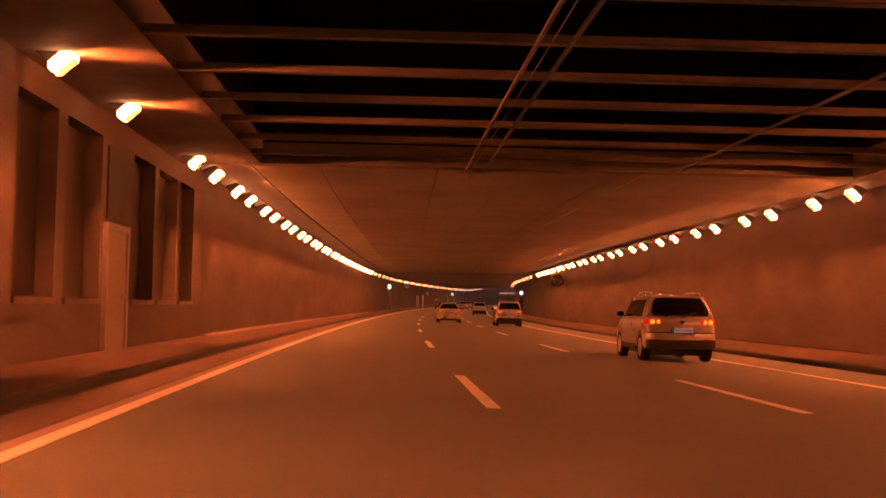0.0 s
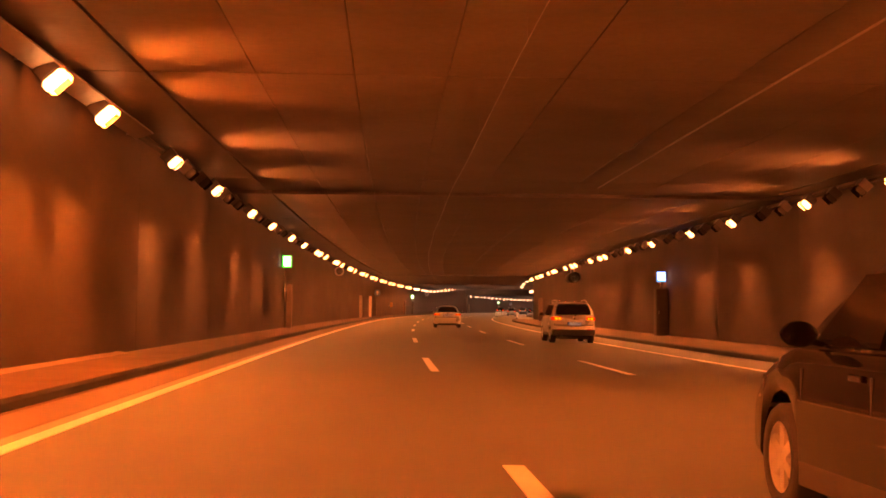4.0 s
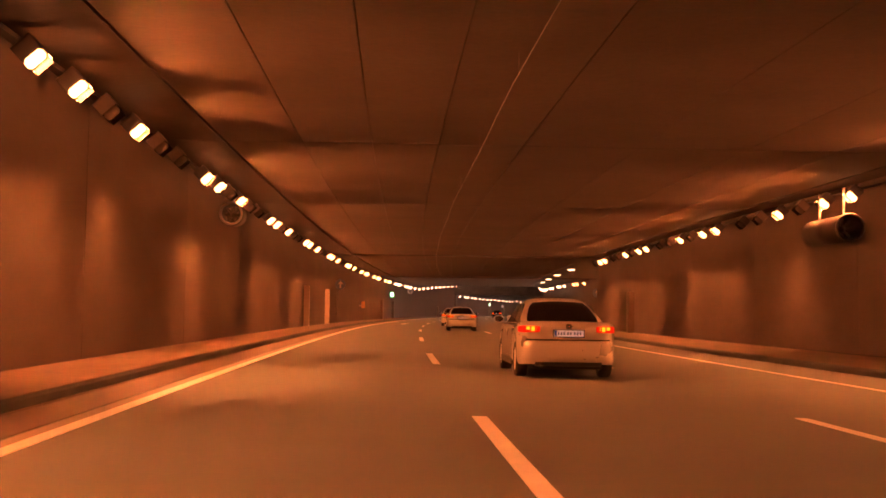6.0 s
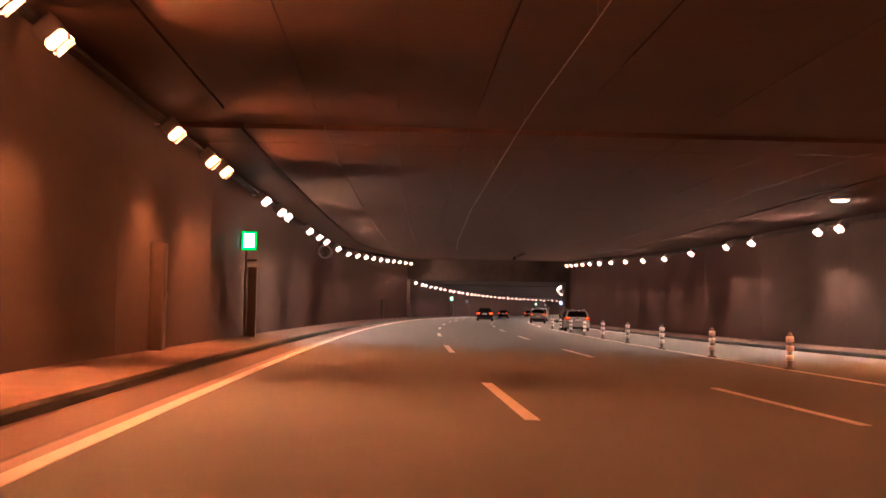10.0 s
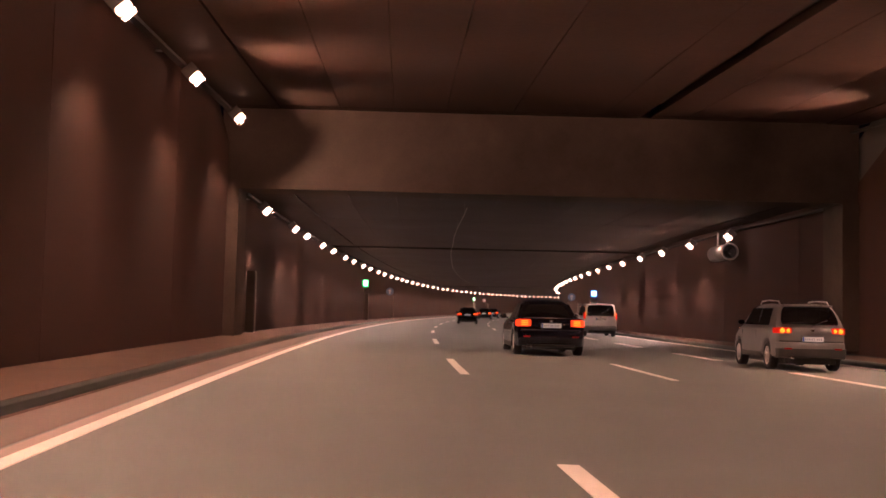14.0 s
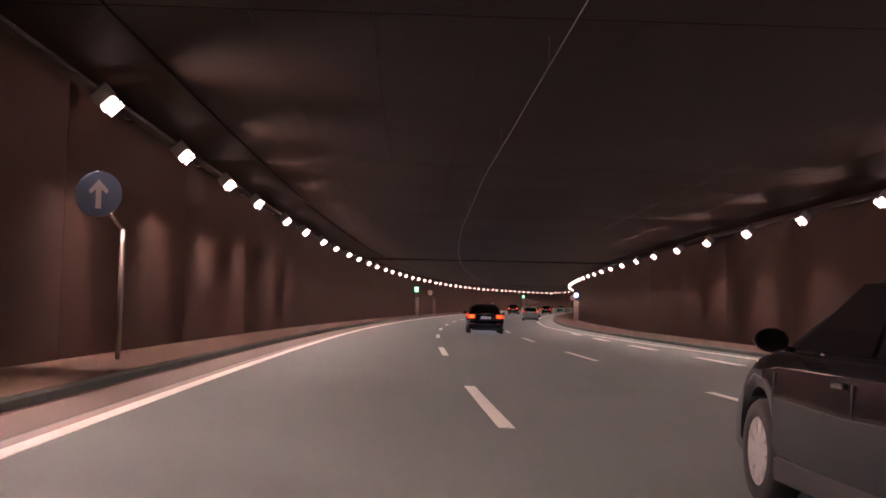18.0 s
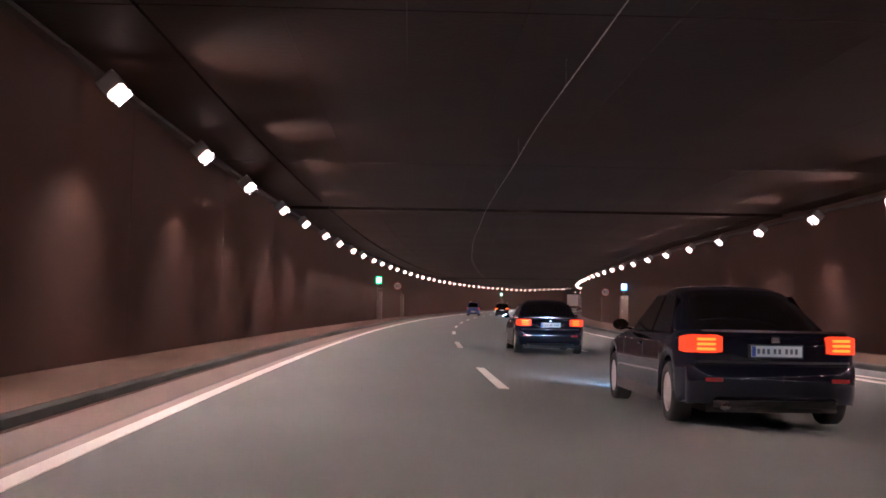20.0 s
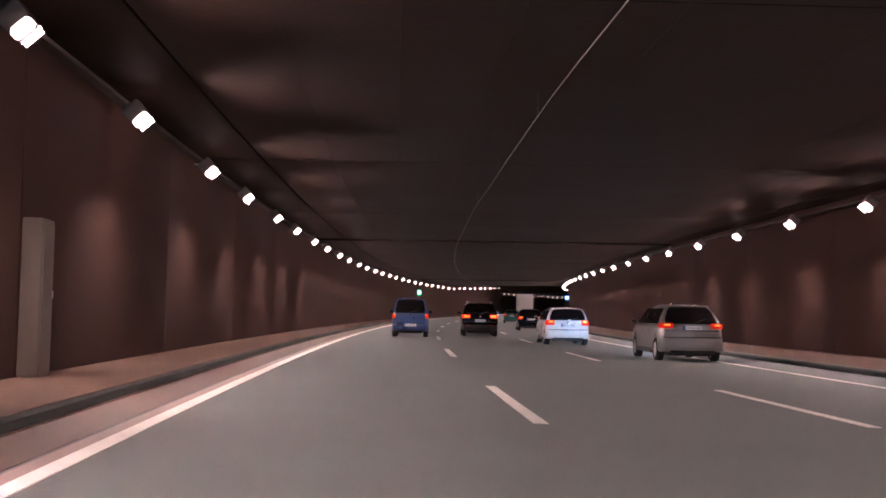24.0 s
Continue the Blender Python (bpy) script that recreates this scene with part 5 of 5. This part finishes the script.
for s, u, z in ((162.5, -2.47, 3.40), (313.0, -2.47, 3.12), (483.2, -2.50, 3.13), (629.1, -2.50, 3.14), (790.0, -2.47, 3.22)):
    exit_sign(s, u, z, -1)


def call_station(s, u, z):
    ob = base("emergency_call_station", stand(s, u, -0.05, 0, False), "pale concrete emergency call cabinet under a lit blue sign", "call station", "call stations")
    zz = z - 0.146
    part("cabinet", cubed(-0.28, -0.30, 0.0, 0.30, 0.45, 2.30, 0.03), M_CONCRETE, ob)
    part("cabinet_door", cubed(-0.22, -0.325, 0.18, 0.24, -0.30, 2.15, 0.01), M_CONCRETE, ob)
    part("door_handle", cubed(-0.18, -0.35, 1.05, -0.15, -0.325, 1.20), M_STEEL, ob)
    part("light_box", cubed(-0.235, -0.10, zz - 0.26, 0.235, 0.10, zz + 0.26, 0.015), M_STEEL, ob)
    part("blue_panel", cubed(-0.22, -0.11, zz - 0.245, 0.22, -0.095, zz + 0.245, 0.004), M_BLUE_LIT, ob, "glowing blue panel")
    part("white_panel", cubed(-0.17, -0.118, zz - 0.17, 0.17, -0.108, zz + 0.19, 0.004), M_WHITE_LIT, ob, "glowing white symbol field")
    bm = bmesh.new()
    tube(bm, (0.0, 0.12, 2.1), (0.0, 0.12, zz), 0.04)
    part("post", bm, M_POLE, ob, smooth=True)


for s, u, z in ((162.6, 15.98, 3.05), (482.2, 15.98, 2.88), (628.6, 15.98, 3.08), (790.0, 15.98, 3.0)):
    call_station(s, u, z)


def round_sign(s, u, z, kind, post_du, ground=0.146):
    label = {"arrow": "round blue sign with a white upward arrow on a bracket post", "limit": "round white speed limit sign with a red ring reading 80"}[kind]
    ob = base("round_sign", stand(s, u, ground, 0, False), label, "road sign", "round signs")
    zz = z - ground
    r = 0.375
    bm = disc(r, 0.0, 0.03)
    bmesh.ops.translate(bm, verts=bm.verts, vec=(0, 0, zz))
    if kind == "arrow":
        part("disc", bm, M_SIGN_BLUE, ob)
        arrow_plate = flat([(-0.045, -0.24), (0.045, -0.24), (0.045, 0.08), (0.13, 0.0), (0.16, 0.06), (0.0, 0.24), (-0.16, 0.06), (-0.13, 0.0), (-0.045, 0.08)], -0.006, 0.001)
        bmesh.ops.translate(arrow_plate, verts=arrow_plate.verts, vec=(0, 0, zz))
        part("white_arrow", arrow_plate, M_SIGN_WHITE, ob)
    elif kind == "limit":
        part("disc", bm, M_SIGN_RED, ob)
        d2 = disc(r * 0.78, -0.006, 0.002)
        bmesh.ops.translate(d2, verts=d2.verts, vec=(0, 0, zz))
        part("white_field", d2, M_SIGN_WHITE, ob)
        for figure, dx in (("8", -0.112), ("0", 0.112)):
            cu = bpy.data.curves.new("numeral", "FONT")
            cu.body, cu.size, cu.align_x, cu.align_y, cu.extrude = figure, 0.40, "CENTER", "CENTER", 0.003
            tmp = new("numeral", cu)
            me = bpy.data.meshes.new_from_object(tmp)
            bpy.data.objects.remove(tmp)
            weld = bmesh.new()
            weld.from_mesh(me)
            bmesh.ops.remove_doubles(weld, verts=weld.verts, dist=0.0005)
            weld.to_mesh(me)
            weld.free()
            me.materials.append(M_BLACK)
            share("numeral", me, ob, pose(dx, -0.011, zz, 90, 0, 0))
    bm = bmesh.new()
    tube(bm, (post_du, 0.30, 0), (post_du, 0.30, zz - 0.55), 0.045)
    tube(bm, (post_du, 0.30, zz - 0.56), (0.0, 0.06, zz - 0.12), 0.03)
    part("post", bm, M_POLE, ob, smooth=True)
    part("clamp", cubed(-0.05, 0.03, zz - 0.16, 0.05, 0.08, zz + 0.16), M_STEEL, ob)


round_sign(249.0, -2.30, 2.95, "arrow", -0.25)
round_sign(262.0, 17.95, 2.78, "arrow", 0.2, fall(18))
round_sign(506.3, -2.30, 2.85, "arrow", 0.35)
round_sign(645.0, -2.36, 2.95, "limit", 0.35)
round_sign(507.0, 15.95, 2.68, "arrow", -0.3, -0.06)
round_sign(644.0, 15.95, 2.68, "limit", -0.3, -0.06)

# tall pale service boxes and ducts on the wall; before 300 m lamplight is painted in as a lighter colour
for s, h, w in ((228.2, 2.25, 0.30), (241.9, 2.3, 0.26), (389.2, 1.8, 0.26), (652.6, 2.12, 0.55), (425.0, 2.1, 0.4), (300.0, 2.2, 0.35)):
    ob = base("wall_locker", stand(s, -2.52, 0.146, 0, False), "tall pale grey equipment locker against the tunnel wall", "locker", "wall lockers")
    part("carcass", cubed(-0.22, -w / 2, 0, 0.06, w / 2, h, 0.015), M_DOOR if s < 300 else M_POLE, ob)
    part("locker_door", cubed(0.06, -w / 2 + 0.03, 0.06, 0.075, w / 2 - 0.03, h - 0.06, 0.004), M_DOOR if s < 300 else M_POLE, ob)
    part("latch", cubed(0.075, w / 2 - 0.07, h * 0.5, 0.09, w / 2 - 0.05, h * 0.5 + 0.10), M_STEEL, ob)
for s, h in ((267.0, 2.3), (285.0, 2.3), (497.0, 2.1), (232.0, 2.4)):
    ob = base("wall_locker", stand(s, wall_r(s) - 0.25, -0.05, 0, False), "tall pale grey equipment locker against the tunnel wall", "locker", "wall lockers")
    part("carcass", cubed(-0.16, -0.3, 0, 0.22, 0.3, h, 0.015), M_CONCRETE, ob)
    part("locker_door", cubed(-0.175, -0.27, 0.06, -0.16, 0.27, h - 0.06, 0.004), M_CONCRETE, ob)

ob = base("wall_plate", stand(273.6, -2.36, 0, 0, False), "orange notice plate standing out from the concrete wall", "sign plate")
part("plate", cubed(-0.17, -0.015, 1.32, 0.15, 0.015, 1.92, 0.01), M_YELLOW, ob)
part("text_bar", cubed(-0.12, -0.018, 1.58, 0.10, -0.015, 1.62), M_BEAM, ob)
part("bracket", cubed(-0.44, 0.015, 1.5, 0.1, 0.05, 1.56), M_STEEL, ob)


def jet_fan(s, u, z, length=2.6, r=0.34, lip=M_FAN_LIP):
    ob = base("jet_fan", stand(s, u, z), "round dark jet fan with a pale intake ring under the ceiling" if lip is M_FAN_LIP else "round dark jet fan under the lamps", "fan", "jet fans")
    bm = bmesh.new()
    lathe(bm, [(r * 0.84, 0.0), (r * 0.84, length), (r * 0.98, length), (r * 0.98, 0.0), (r * 0.84, 0.0)], 32, "Y")
    bmesh.ops.recalc_face_normals(bm, faces=bm.faces)
    part("casing", bm, M_FAN if lip is M_FAN_LIP else lip, ob, smooth=True)
    bm = bmesh.new()
    lathe(bm, [(r * 0.83, 0.02), (r * 0.86, -0.05), (r * 0.96, -0.07), (r * 1.05, -0.03), (r * 1.02, 0.05)], 32, "Y")
    part("intake_ring", bm, lip, ob, "pale metal ring" if lip is M_FAN_LIP else "", smooth=True)
    bm = bmesh.new()
    lathe(bm, [(0.0, 0.5), (0.08, 0.55), (0.11, 0.7), (0.11, 1.6), (0.0, 1.7)], 16, "Y")
    part("motor", bm, M_FAN, ob, smooth=True)
    for k in range(8):
        part("blade", cubed(-0.035, 0.62, 0.10, 0.035, 0.66, r * 0.82, 0.0, Matrix.Rotation(k * math.tau / 8, 4, "Y")), M_FAN, ob)
    for y in (0.5, length - 0.5):
        part("hanger", cubed(-0.03, y - 0.03, r * 0.9, 0.03, y + 0.03, lamp_z(s) + 0.16 - z), M_STEEL, ob)


jet_fan(197.2, -2.25, 3.98, 1.1)
jet_fan(338.2, -2.25, 3.98, 1.1)
jet_fan(97.5, 15.6, 3.5, 3.2, 0.5, M_FAN_DARK)
jet_fan(193.8, 15.6, 3.6, 3.0, 0.4, M_FAN_DARK)
jet_fan(432.8, 15.75, 3.72)

# flexible guide posts along the joining lane
M_POST_DARK = mat("guide_post_grey", (0.16, 0.16, 0.16), 0.6)
M_POST_WHITE = mat("guide_post_white", (0.80, 0.80, 0.80), 0.3)


def guide_post():
    ob = base("guide_post", Matrix.Identity(4), "flexible guide post with white reflective bands", "guide post", "guide posts")
    bm = bmesh.new()
    lathe(bm, [(0.0, 0.0), (0.15, 0.0), (0.14, 0.03), (0.075, 0.06), (0.06, 0.10), (0.06, 0.88), (0.045, 0.92), (0.0, 0.93)], 16, "Z")
    bmesh.ops.recalc_face_normals(bm, faces=bm.faces)
    part("post_body", bm, M_POST_DARK, ob, smooth=True)
    for z in (0.22, 0.45, 0.68):
        bm = bmesh.new()
        lathe(bm, [(0.055, z), (0.098, z + 0.01), (0.098, z + 0.14), (0.055, z + 0.15)], 16, "Z")
        part("reflective_band", bm, M_POST_WHITE, ob, smooth=True)
    return ob


gp = guide_post()
gp.matrix_basis = stand(369.0, 12.05, fall(12.05))
for k in range(1, 9):
    copy_thing(gp, stand(369.0 - 8.0 * k, 12.05, fall(12.05)))
copy_thing(gp, stand(255.6, 14.6, fall(14.2) + 0.15))

# lorry far ahead
lorry = base("box_lorry", stand(815.0, 10.0, fall(10.0) + 0.006), "white box lorry far ahead with red tail lights", "lorry", "traffic in the tunnel")
part("box_body", cubed(-1.2, 0, 1.05, 1.2, 6.5, 3.6, 0.04), P_WHITE, lorry)
part("chassis", cubed(-0.9, 0.1, 0.62, 0.9, 8.4, 1.04, 0.02), M_TRIM, lorry)
part("cab", cubed(-1.15, 6.8, 0.8, 1.15, 8.6, 2.9, 0.12), P_WHITE, lorry)
part("rear_bar", cubed(-1.15, -0.05, 0.45, 1.15, 0.05, 0.58, 0.01), M_STEEL, lorry)
for side in (-1, 1):
    part("tail_light", cubed(side * 0.95 - 0.18, -0.06, 0.78, side * 0.95 + 0.18, 0.0, 0.92, 0.01), M_TAIL, lorry)
    part("rear_door", cubed(min(side * 0.02, side * 1.17), -0.03, 1.1, max(side * 0.02, side * 1.17), 0.0, 3.55, 0.01), P_WHITE, lorry)
    for y in (1.4, 2.6, 7.6):
        bm = bmesh.new()
        lathe(bm, [(0.0, -0.14), (0.42, -0.14), (0.48, -0.10), (0.48, 0.10), (0.42, 0.14), (0.0, 0.14)], 24, "X")
        bmesh.ops.translate(bm, verts=bm.verts, vec=(side * 1.0, y, 0.48))
        part("wheel", bm, M_TYRE, lorry, smooth=True)
